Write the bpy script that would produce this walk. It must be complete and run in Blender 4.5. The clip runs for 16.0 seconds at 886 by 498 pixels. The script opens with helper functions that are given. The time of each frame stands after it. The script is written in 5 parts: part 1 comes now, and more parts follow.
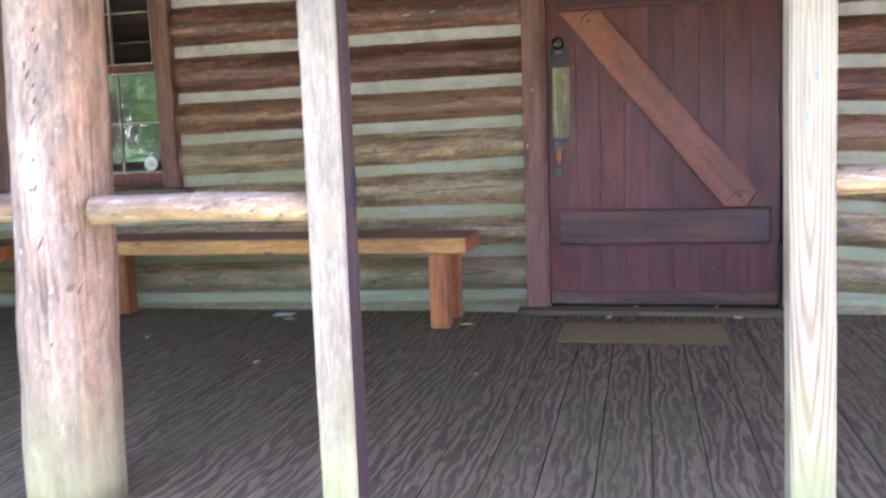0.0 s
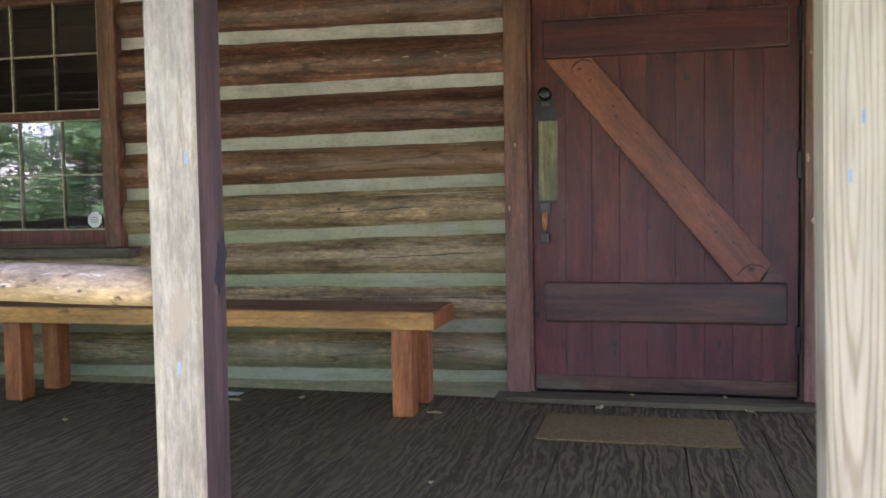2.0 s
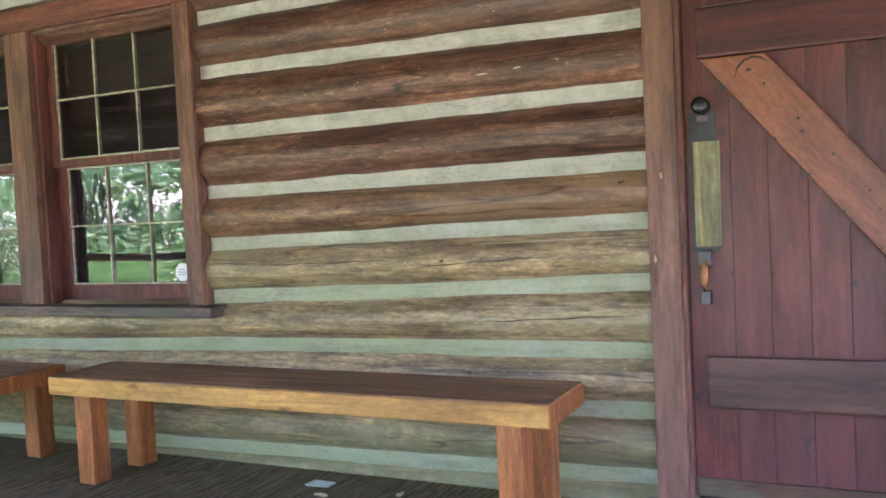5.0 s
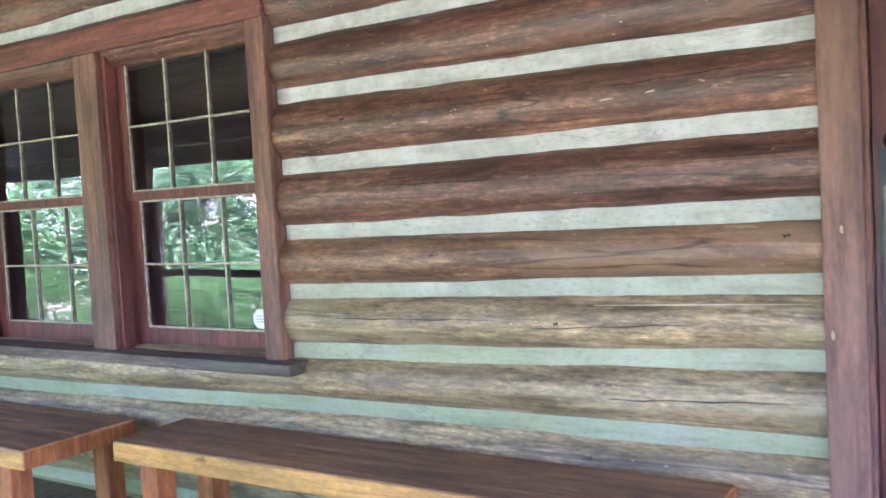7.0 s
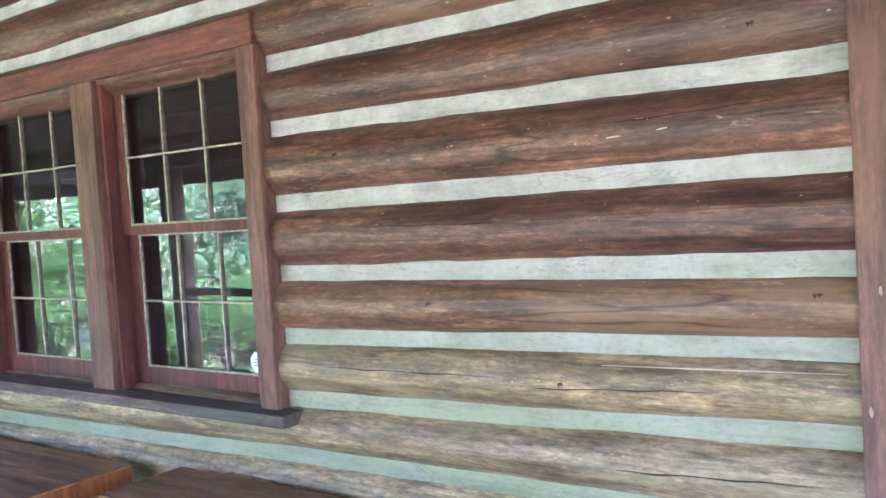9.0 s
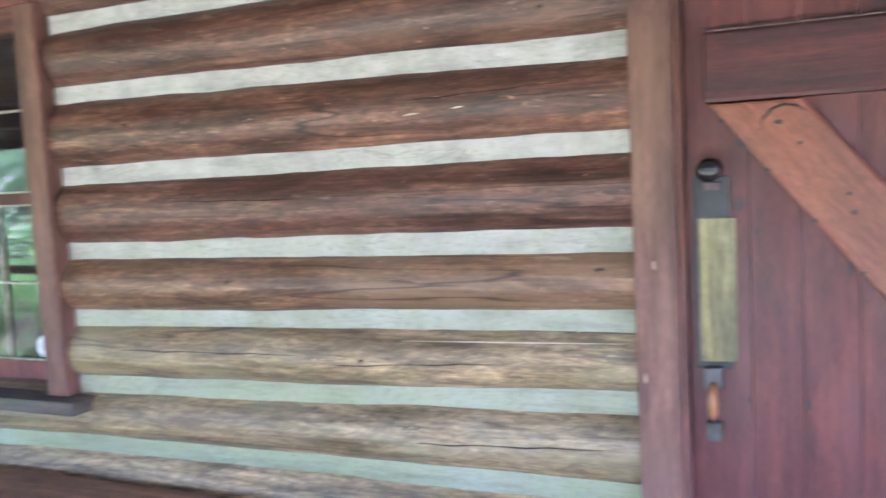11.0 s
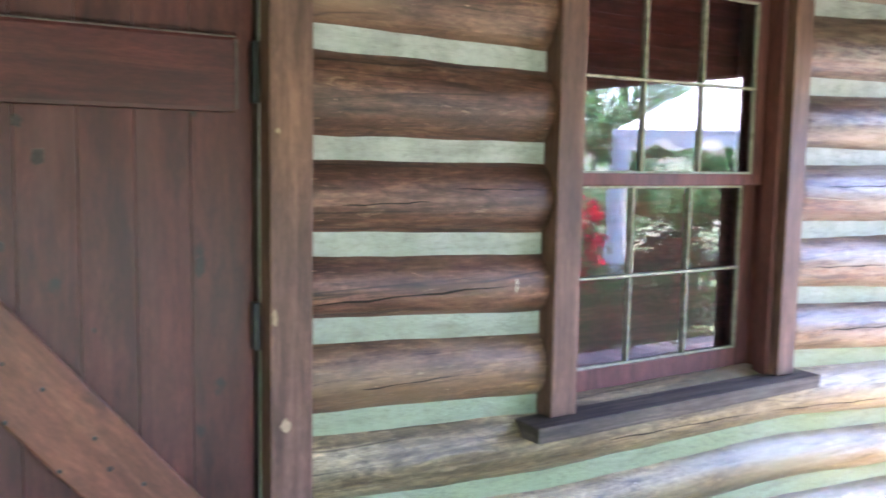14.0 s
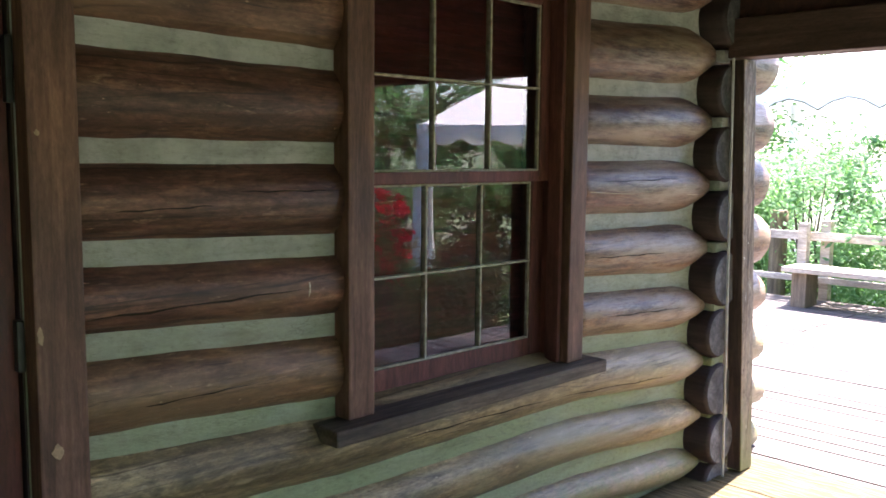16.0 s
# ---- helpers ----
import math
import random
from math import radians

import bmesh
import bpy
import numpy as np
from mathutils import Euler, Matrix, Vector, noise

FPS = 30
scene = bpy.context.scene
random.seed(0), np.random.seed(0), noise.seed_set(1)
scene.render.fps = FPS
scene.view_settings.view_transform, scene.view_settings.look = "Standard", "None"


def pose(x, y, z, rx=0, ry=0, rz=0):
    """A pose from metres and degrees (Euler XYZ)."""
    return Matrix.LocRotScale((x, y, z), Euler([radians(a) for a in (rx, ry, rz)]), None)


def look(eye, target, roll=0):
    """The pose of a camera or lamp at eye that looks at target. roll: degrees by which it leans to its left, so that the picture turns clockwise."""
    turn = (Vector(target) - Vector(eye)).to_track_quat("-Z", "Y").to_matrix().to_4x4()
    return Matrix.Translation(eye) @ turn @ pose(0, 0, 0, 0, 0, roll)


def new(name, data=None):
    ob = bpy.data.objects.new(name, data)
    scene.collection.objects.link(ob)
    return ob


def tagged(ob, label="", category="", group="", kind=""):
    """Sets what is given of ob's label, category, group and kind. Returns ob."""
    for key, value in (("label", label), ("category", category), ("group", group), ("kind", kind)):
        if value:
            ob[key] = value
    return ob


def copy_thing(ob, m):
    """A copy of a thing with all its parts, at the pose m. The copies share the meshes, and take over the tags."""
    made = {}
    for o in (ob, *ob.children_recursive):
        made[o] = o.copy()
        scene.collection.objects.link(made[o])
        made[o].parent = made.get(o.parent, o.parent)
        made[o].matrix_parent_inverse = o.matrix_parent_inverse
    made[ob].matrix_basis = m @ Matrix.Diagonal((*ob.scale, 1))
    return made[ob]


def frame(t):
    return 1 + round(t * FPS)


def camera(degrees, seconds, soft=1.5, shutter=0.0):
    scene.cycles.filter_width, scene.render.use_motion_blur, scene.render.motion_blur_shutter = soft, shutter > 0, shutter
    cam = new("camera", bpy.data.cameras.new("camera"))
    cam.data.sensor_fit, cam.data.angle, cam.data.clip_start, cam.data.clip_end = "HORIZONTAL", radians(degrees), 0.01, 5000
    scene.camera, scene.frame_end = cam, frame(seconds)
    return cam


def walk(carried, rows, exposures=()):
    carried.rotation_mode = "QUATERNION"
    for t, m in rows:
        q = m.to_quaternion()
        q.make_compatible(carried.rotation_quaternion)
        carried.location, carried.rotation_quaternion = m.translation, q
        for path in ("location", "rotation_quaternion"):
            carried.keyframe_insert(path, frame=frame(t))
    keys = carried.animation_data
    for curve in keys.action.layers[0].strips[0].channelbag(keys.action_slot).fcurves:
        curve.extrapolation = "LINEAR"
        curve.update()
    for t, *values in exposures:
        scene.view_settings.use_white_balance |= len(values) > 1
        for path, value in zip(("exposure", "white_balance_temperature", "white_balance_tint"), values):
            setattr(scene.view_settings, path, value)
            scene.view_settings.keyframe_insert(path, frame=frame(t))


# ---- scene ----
cam = camera(53.7, 16.0, soft=1.6, shutter=0.5)
PATH = [
    (0, (-0.098, 0.004, 0.862), (-0.541, 1.939, 0.62), -2.0),
    (0.5, (-0.098, 0.086, 0.883), (-0.462, 2.049, 0.765), -2.1),
    (1, (-0.031, 0.249, 0.875), (-0.471, 2.199, 0.817), -1.5),
    (1.5, (0.012, 0.396, 0.87), (-0.477, 2.333, 0.768), -1.3),
    (2, (-0.045, 0.558, 0.859), (-0.508, 2.5, 0.753), -0.9),
    (2.5, (-0.097, 0.696, 0.882), (-0.581, 2.634, 0.792), -2.2),
    (3, (-0.054, 0.796, 0.887), (-0.613, 2.715, 0.808), -2.9),
    (3.5, (0.07, 0.986, 0.915), (-0.654, 2.849, 0.853), -2.3),
    (3.7, (0.097, 1.045, 0.918), (-0.696, 2.879, 0.835), -2.1),
    (5.8, (-0.106, 1.648, 1.137), (-1.032, 3.418, 1.028), -3.3),
    (6, (-0.117, 1.691, 1.16), (-1.078, 3.44, 1.024), -3.7),
    (6.5, (-0.172, 1.77, 1.21), (-1.205, 3.473, 1.03), -3.6),
    (7, (-0.285, 1.896, 1.228), (-1.352, 3.584, 1.119), -3.2),
    (7.5, (-0.382, 2.005, 1.321), (-1.446, 3.695, 1.216), -3.8),
    (8, (-0.375, 2.044, 1.339), (-1.437, 3.735, 1.223), -3.8),
    (8.2, (-0.355, 2.089, 1.338), (-1.468, 3.748, 1.247), -3.3),
    (10.3, (-0.209, 2.24, 1.363), (-1.399, 3.843, 1.234), -3.9),
    (10.5, (-0.218, 2.229, 1.353), (-1.319, 3.892, 1.2), -3.7),
    (11, (-0.216, 2.253, 1.353), (-1.043, 4.065, 1.168), -3.0),
    (11.5, (-0.224, 2.315, 1.363), (-0.637, 4.264, 1.186), -2.5),
    (12, (-0.233, 2.377, 1.375), (-0.276, 4.369, 1.194), -1.7),
    (12.5, (-0.24, 2.436, 1.388), (0.16, 4.386, 1.194), -0.9),
    (13, (-0.207, 2.472, 1.384), (0.465, 4.344, 1.172), -0.1),
    (13.5, (-0.188, 2.485, 1.387), (0.681, 4.273, 1.17), 0.5),
    (14, (-0.16, 2.481, 1.377), (0.913, 4.156, 1.17), 1.0),
    (14.5, (-0.135, 2.472, 1.389), (1.104, 4.027, 1.176), 0.7),
    (15, (-0.125, 2.466, 1.397), (1.167, 3.98, 1.199), -0.9),
    (15.5, (-0.11, 2.463, 1.397), (1.255, 3.911, 1.203), -0.5),
    (16, (-0.097, 2.471, 1.394), (1.306, 3.88, 1.179), 0.5),
]
EXPOSURES = [(0.0, 4.78, 5780, 63), (0.5, 4.68, 5830, 57), (0.8, 4.63, 5830, 56), (1.5, 4.33, 5930, 56), (2.0, 4.17, 6080, 56), (2.5, 4.78, 6130, 58), (3.0, 4.51, 6430, 58), (3.7, 4.46, 6530, 57), (5.8, 5.60, 5410, 53), (6.5, 5.65, 5360, 56), (7.2, 5.65, 5210, 56), (8.2, 5.65, 5210, 60), (10.5, 5.70, 5210, 56), (11.1, 5.60, 5210, 61), (11.6, 5.53, 5040, 49), (12.0, 5.62, 4960, 35), (12.5, 5.80, 4860, 30),
             (13.5, 5.40, 5160, 31), (14.2, 4.80, 5380, 37), (14.7, 4.31, 5590, 31), (15.1, 3.81, 5740, 30), (15.5, 3.34, 6010, 26), (16.0, 3.19, 6010, 29)]
walk(cam, [(t, look(eye, target, roll)) for t, eye, target, roll in PATH], EXPOSURES)

from mathutils import bvhtree

# ---- world and sun ----
SUN_TO = Vector((0.44, 0.05, 1.0)).normalized()
world = bpy.data.worlds.new("sky")
scene.world = world
world.use_nodes = True
wn = world.node_tree.nodes
sky = wn.new("ShaderNodeTexSky")
sky.sky_type, sky.sun_disc = "NISHITA", False
sky.sun_elevation = math.asin(SUN_TO.z)
sky.sun_rotation = math.atan2(SUN_TO.x, SUN_TO.y)
sky.air_density, sky.dust_density, sky.ozone_density = 1.0, 1.6, 1.0
wn["Background"].inputs["Strength"].default_value = 0.15
world.node_tree.links.new(sky.outputs[0], wn["Background"].inputs["Color"])
sun = new("sun", bpy.data.lights.new("sun", "SUN"))
sun.data.energy, sun.data.angle, sun.data.color = 5.0, radians(0.6), (1.0, 0.93, 0.79)
sun.matrix_world = look(SUN_TO * 30, (0, 0, 0))


# ---- materials ----
def material(name):
    m = bpy.data.materials.new(name)
    m.use_nodes = True
    return m, m.node_tree.nodes, m.node_tree.links, m.node_tree.nodes["Principled BSDF"]


def coords(n, l, scale, jitter=True):
    """Object coordinates, shifted for each object by its own random number, scaled."""
    tc, mp = n.new("ShaderNodeTexCoord"), n.new("ShaderNodeMapping")
    mp.inputs["Scale"].default_value = scale
    if jitter:
        info, mul, add = n.new("ShaderNodeObjectInfo"), n.new("ShaderNodeMath"), n.new("ShaderNodeVectorMath")
        mul.operation, mul.inputs[1].default_value, add.operation = "MULTIPLY", 37.0, "ADD"
        l.new(info.outputs["Random"], mul.inputs[0])
        l.new(tc.outputs["Object"], add.inputs[0])
        l.new(mul.outputs[0], add.inputs[1])
        l.new(add.outputs[0], mp.inputs["Vector"])
    else:
        l.new(tc.outputs["Object"], mp.inputs["Vector"])
    return mp.outputs[0]


def noise_tex(n, l, vec, scale, detail=4.0, rough=0.55, distort=0.0):
    t = n.new("ShaderNodeTexNoise")
    t.inputs["Scale"].default_value, t.inputs["Detail"].default_value = scale, detail
    t.inputs["Roughness"].default_value, t.inputs["Distortion"].default_value = rough, distort
    l.new(vec, t.inputs["Vector"])
    return t.outputs["Fac"]


def ramp(n, l, fac, stops):
    r = n.new("ShaderNodeValToRGB")
    el = r.color_ramp.elements
    while len(el) < len(stops):
        el.new(0.5)
    for e, (p, c) in zip(el, stops):
        e.position, e.color = p, (*c, 1)
    l.new(fac, r.inputs[0])
    return r.outputs[0]


def mix(n, l, fac, a, b, mode="MIX"):
    m = n.new("ShaderNodeMix")
    m.data_type, m.blend_type = "RGBA", mode
    for sock, v in ((m.inputs["Factor"], fac), (m.inputs["A"], a), (m.inputs["B"], b)):
        if isinstance(v, (int, float)):
            sock.default_value = v
        elif isinstance(v, tuple):
            sock.default_value = (*v, 1)
        else:
            l.new(v, sock)
    return m.outputs["Result"]


def bump(n, l, b, height, strength, dist, prev=None):
    k = n.new("ShaderNodeBump")
    k.inputs["Strength"].default_value, k.inputs["Distance"].default_value = strength, dist
    l.new(height, k.inputs["Height"])
    if prev is not None:
        l.new(prev, k.inputs["Normal"])
    l.new(k.outputs[0], b.inputs["Normal"])
    return k.outputs[0]


def stretch(axis, along, across):
    return tuple(along if a == axis else across for a in "xyz")


def wood(name, dark, mid, light, axis="x", rough=0.6, grain=1.0, relief=0.6, stain=None, stain_at=(0.5, 0.62), knots=None, fine=60.0, contrast=(0.3, 0.7), flecks=None, mottle=0.55, worn=None, vary=0.0):
    """Wood with grain along an axis, blotches, an optional stain and knots."""
    m, n, l, b = material(name)
    g = coords(n, l, stretch(axis, 0.06, 1.0))
    f1 = noise_tex(n, l, g, fine * grain, 7, 0.68, 0.7)
    col = ramp(n, l, f1, [(contrast[0], dark), (0.5, mid), (contrast[1], light)])
    w = coords(n, l, stretch(axis, 0.35, 1.0))
    f2 = noise_tex(n, l, w, 5.0, 4, 0.6, 0.3)
    col = mix(n, l, 0.66, col, ramp(n, l, f2, [(0.28, (0.40, 0.38, 0.38)), (0.52, (0.95, 0.95, 0.95)), (0.74, (1.35, 1.28, 1.2))]), "MULTIPLY")
    f2b = noise_tex(n, l, coords(n, l, stretch(axis, 0.22, 1.0)), 17.0, 8, 0.72, 0.5)
    col = mix(n, l, mottle, col, ramp(n, l, f2b, [(0.34, (0.45, 0.44, 0.44)), (0.52, (1.0, 1.0, 1.0)), (0.68, (1.6, 1.55, 1.45))]), "MULTIPLY")
    f7 = noise_tex(n, l, coords(n, l, stretch(axis, 0.28, 1.0)), 80.0 if mottle > 0.9 else 110.0, 6, 0.78)
    col = mix(n, l, 0.75, col, ramp(n, l, f7, [(0.34, (0.45, 0.44, 0.43)), (0.5, (1, 1, 1)), (0.66, (1.6, 1.57, 1.5))] if mottle > 0.9 else [(0.32, (0.62, 0.62, 0.62)), (0.5, (1, 1, 1)), (0.68, (1.4, 1.4, 1.38))]), "MULTIPLY")
    if mottle > 0.7:
        f8 = noise_tex(n, l, coords(n, l, stretch(axis, 0.42, 1.0)), 42.0, 8, 0.8, 0.8)
        col = mix(n, l, 0.85, col, ramp(n, l, f8, [(0.34, (0.5, 0.48, 0.46)), (0.5, (1, 1, 1)), (0.66, (1.45, 1.42, 1.36))]), "MULTIPLY")
    if vary:
        # each board has a tone of its own
        info = n.new("ShaderNodeObjectInfo")
        col = mix(n, l, 1.0, col, ramp(n, l, info.outputs["Random"], [(0.0, (1 - vary, 1 - vary * 1.05, 1 - vary * 0.9)), (1.0, (1 + vary, 1 + vary * 1.05, 1 + vary * 0.9))]), "MULTIPLY")
    if stain:
        f3 = noise_tex(n, l, coords(n, l, stretch(axis, 0.3, 1.0)), 3.2, 5, 0.65)
        sm = ramp(n, l, f3, [(stain_at[0], (0, 0, 0)), (stain_at[1], (1, 1, 1))])
        col = mix(n, l, sm, col, stain)
    if flecks:
        f4 = noise_tex(n, l, coords(n, l, stretch(axis, 0.22, 1.0)), 48.0, 7, 0.75, 0.4)
        col = mix(n, l, ramp(n, l, f4, [(0.58, (0, 0, 0)), (0.70, (1, 1, 1))]), col, flecks)
        f5 = noise_tex(n, l, coords(n, l, stretch(axis, 0.05, 1.0)), 26.0, 5, 0.75, 0.9)
        col = mix(n, l, ramp(n, l, f5, [(0.33, (0.9, 0.9, 0.9)), (0.41, (0, 0, 0))]), col, tuple(c * 0.7 for c in dark))
        f6 = noise_tex(n, l, coords(n, l, stretch(axis, 0.5, 1.0)), 2.2, 3, 0.5)
        col = mix(n, l, ramp(n, l, f6, [(0.42, (0.35, 0.35, 0.35)), (0.58, (0, 0, 0))]), col, tuple(c * 0.75 for c in dark))
    if flecks:
        # long drying cracks and small pale nicks
        c1 = noise_tex(n, l, coords(n, l, stretch(axis, 0.045, 1.0)), 7.5, 3, 0.55, 0.25)
        c2 = noise_tex(n, l, coords(n, l, stretch(axis, 0.5, 1.0)), 3.1, 3, 0.5)
        crack = mix(n, l, 1.0, ramp(n, l, c1, [(0.487, (0, 0, 0)), (0.5, (0.85, 0.85, 0.85)), (0.513, (0, 0, 0))]), ramp(n, l, c2, [(0.46, (0, 0, 0)), (0.56, (1, 1, 1))]), "MULTIPLY")
        col = mix(n, l, crack, col, tuple(c * 0.35 for c in dark))
        c3 = noise_tex(n, l, coords(n, l, stretch(axis, 0.45, 1.0)), 70.0, 2, 0.5)
        col = mix(n, l, ramp(n, l, c3, [(0.735, (0, 0, 0)), (0.77, (0.8, 0.8, 0.8))]), col, tuple(min(1.0, c * 1.35) for c in flecks))
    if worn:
        # stain weathered off in patches towards the open end; daylight there painted in too
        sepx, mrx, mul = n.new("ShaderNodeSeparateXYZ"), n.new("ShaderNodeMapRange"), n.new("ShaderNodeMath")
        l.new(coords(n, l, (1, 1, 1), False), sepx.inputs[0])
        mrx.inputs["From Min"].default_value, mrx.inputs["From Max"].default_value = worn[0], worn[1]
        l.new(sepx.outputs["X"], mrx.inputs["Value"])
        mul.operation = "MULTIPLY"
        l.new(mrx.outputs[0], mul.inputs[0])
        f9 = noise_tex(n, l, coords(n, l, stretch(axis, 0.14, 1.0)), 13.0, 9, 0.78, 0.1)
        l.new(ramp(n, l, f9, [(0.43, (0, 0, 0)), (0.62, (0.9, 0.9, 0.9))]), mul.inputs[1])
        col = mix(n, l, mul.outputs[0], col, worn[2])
    if knots:
        v = n.new("ShaderNodeTexVoronoi")
        v.inputs["Scale"].default_value = knots[0]
        v.voronoi_dimensions = "2D"
        sx, cx = n.new("ShaderNodeSeparateXYZ"), n.new("ShaderNodeCombineXYZ")
        l.new(coords(n, l, stretch(axis, 0.6, 1.0)), sx.inputs[0])
        l.new(sx.outputs["X"], cx.inputs["X"])
        l.new(sx.outputs["Z"], cx.inputs["Y"])
        wob = mix(n, l, 0.06, cx.outputs[0], noise_tex(n, l, cx.outputs[0], 25.0, 3), "ADD")
        l.new(wob, v.inputs["Vector"])
        km = ramp(n, l, v.outputs["Distance"], [(0.0, (1, 1, 1)), (0.03, (0.8, 0.8, 0.8)), (0.06, (0, 0, 0))])
        col = mix(n, l, km, col, knots[1])
    l.new(col, b.inputs["Base Color"])
    rr = n.new("ShaderNodeMapRange")
    rr.inputs["To Min"].default_value, rr.inputs["To Max"].default_value = rough - 0.12, rough + 0.15
    l.new(f2, rr.inputs["Value"])
    l.new(rr.outputs[0], b.inputs["Roughness"])
    bump(n, l, b, f1, relief, 0.004)
    return m


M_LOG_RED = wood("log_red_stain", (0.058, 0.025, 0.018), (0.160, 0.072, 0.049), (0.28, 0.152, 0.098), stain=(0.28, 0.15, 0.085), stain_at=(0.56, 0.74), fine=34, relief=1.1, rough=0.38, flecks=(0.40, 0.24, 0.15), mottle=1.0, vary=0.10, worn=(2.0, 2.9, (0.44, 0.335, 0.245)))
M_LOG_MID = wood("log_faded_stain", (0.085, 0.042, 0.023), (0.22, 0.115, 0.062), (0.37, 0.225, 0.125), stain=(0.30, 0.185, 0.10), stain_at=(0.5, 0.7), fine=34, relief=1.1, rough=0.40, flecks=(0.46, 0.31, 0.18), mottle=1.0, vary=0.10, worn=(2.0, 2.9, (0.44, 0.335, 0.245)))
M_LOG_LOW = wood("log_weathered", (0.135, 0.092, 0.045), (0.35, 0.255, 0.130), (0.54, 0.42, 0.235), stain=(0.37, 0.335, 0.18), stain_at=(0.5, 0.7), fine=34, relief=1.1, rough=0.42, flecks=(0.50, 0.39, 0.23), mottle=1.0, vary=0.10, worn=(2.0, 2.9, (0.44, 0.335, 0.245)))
# crossing logs: shade put into the side colour, cool skylight into the ends
M_LOG_SHADED = wood("log_dark_side", (0.014, 0.008, 0.009), (0.032, 0.018, 0.019), (0.058, 0.034, 0.033), axis="y", fine=30, relief=0.7)
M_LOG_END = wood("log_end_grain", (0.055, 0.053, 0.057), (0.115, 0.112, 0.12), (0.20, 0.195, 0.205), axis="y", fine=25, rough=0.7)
M_CASING = wood("casing_red_brown", (0.085, 0.038, 0.026), (0.172, 0.079, 0.052), (0.265, 0.134, 0.088), axis="z", fine=40, relief=0.35, knots=(2.2, (0.10, 0.04, 0.02)), stain=(0.24, 0.125, 0.075), stain_at=(0.58, 0.75))
M_CASING_H = wood("casing_red_brown_flat", (0.095, 0.032, 0.023), (0.17, 0.056, 0.038), (0.25, 0.098, 0.062), axis="x", fine=40, relief=0.35)
M_DOOR = wood("door_boards_red", (0.046, 0.0105, 0.0085), (0.104, 0.0240, 0.0180), (0.164, 0.0450, 0.0320), axis="z", fine=20, relief=0.25, rough=0.46, contrast=(0.2, 0.8), mottle=0.62, vary=0.22, knots=(4.2, (0.03, 0.018, 0.016)), stain=(0.120, 0.044, 0.037), stain_at=(0.5, 0.72))
M_RAIL_RED = wood("door_rail_red", (0.044, 0.0090, 0.0085), (0.080, 0.0160, 0.0145), (0.116, 0.029, 0.0235), axis="x", fine=30, relief=0.3, rough=0.5)
M_RAIL_LOW = wood("door_rail_worn", (0.056, 0.023, 0.014), (0.100, 0.042, 0.026), (0.14, 0.066, 0.042), axis="x", fine=30, relief=0.4, rough=0.5, stain=(0.05, 0.035, 0.028))
M_BRACE = wood("door_brace_red", (0.14, 0.042, 0.022), (0.225, 0.076, 0.039), (0.29, 0.115, 0.06), axis="x", contrast=(0.2, 0.8), mottle=0.4, fine=20, relief=0.3, rough=0.5, knots=(2.5, (0.09, 0.03, 0.018)))
M_SASH = wood("sash_red_brown", (0.080, 0.022, 0.018), (0.140, 0.041, 0.031), (0.19, 0.064, 0.046), axis="z", fine=40, relief=0.2)
M_KICK = wood("kick_strip_worn", (0.060, 0.028, 0.014), (0.120, 0.058, 0.028), (0.19, 0.105, 0.052), axis="x", fine=30, relief=0.4, stain=(0.12, 0.11, 0.06))
M_SILL = wood("sill_dark", (0.045, 0.032, 0.025), (0.105, 0.076, 0.056), (0.20, 0.15, 0.115), axis="x", fine=30, relief=0.5, rough=0.75, stain=(0.085, 0.088, 0.06), stain_at=(0.55, 0.7))
M_THRESH = wood("threshold_mossy", (0.050, 0.037, 0.017), (0.105, 0.080, 0.038), (0.165, 0.128, 0.065), axis="x", fine=30, relief=0.6, rough=0.85, stain=(0.085, 0.090, 0.035), stain_at=(0.5, 0.68))
M_BENCH_TOP = wood("bench_top_dark", (0.12, 0.060, 0.026), (0.24, 0.125, 0.054), (0.33, 0.18, 0.084), axis="x", fine=22, relief=0.3, rough=0.75)
M_BENCH = wood("bench_honey", (0.30, 0.13, 0.025), (0.52, 0.255, 0.055), (0.64, 0.36, 0.10), axis="x", fine=26, relief=0.25, rough=0.42, knots=(3.5, (0.18, 0.075, 0.02)))
M_BENCH_LEG = wood("bench_leg_red", (0.20, 0.058, 0.016), (0.35, 0.115, 0.028), (0.45, 0.175, 0.05), axis="z", fine=26, relief=0.25, rough=0.45)
# dark post faces; on corner board and door gap it puts shade into colour
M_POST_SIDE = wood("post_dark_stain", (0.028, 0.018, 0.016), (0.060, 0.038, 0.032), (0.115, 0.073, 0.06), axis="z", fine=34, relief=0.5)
M_PEELED = wood("peeled_log", (0.15, 0.104, 0.066), (0.315, 0.237, 0.162), (0.42, 0.345, 0.26), axis="z", fine=20, relief=0.8, rough=0.7, knots=(8.0, (0.085, 0.055, 0.03)), stain=(0.38, 0.22, 0.11), stain_at=(0.52, 0.68), flecks=(0.60, 0.54, 0.43), mottle=0.8)
M_PEELED_RED = wood("peeled_log_orange", (0.17, 0.095, 0.05), (0.34, 0.215, 0.125), (0.47, 0.33, 0.21), axis="z", fine=22, relief=0.7, rough=0.7, knots=(2.6, (0.12, 0.07, 0.04)), flecks=(0.52, 0.42, 0.30), mottle=0.8)
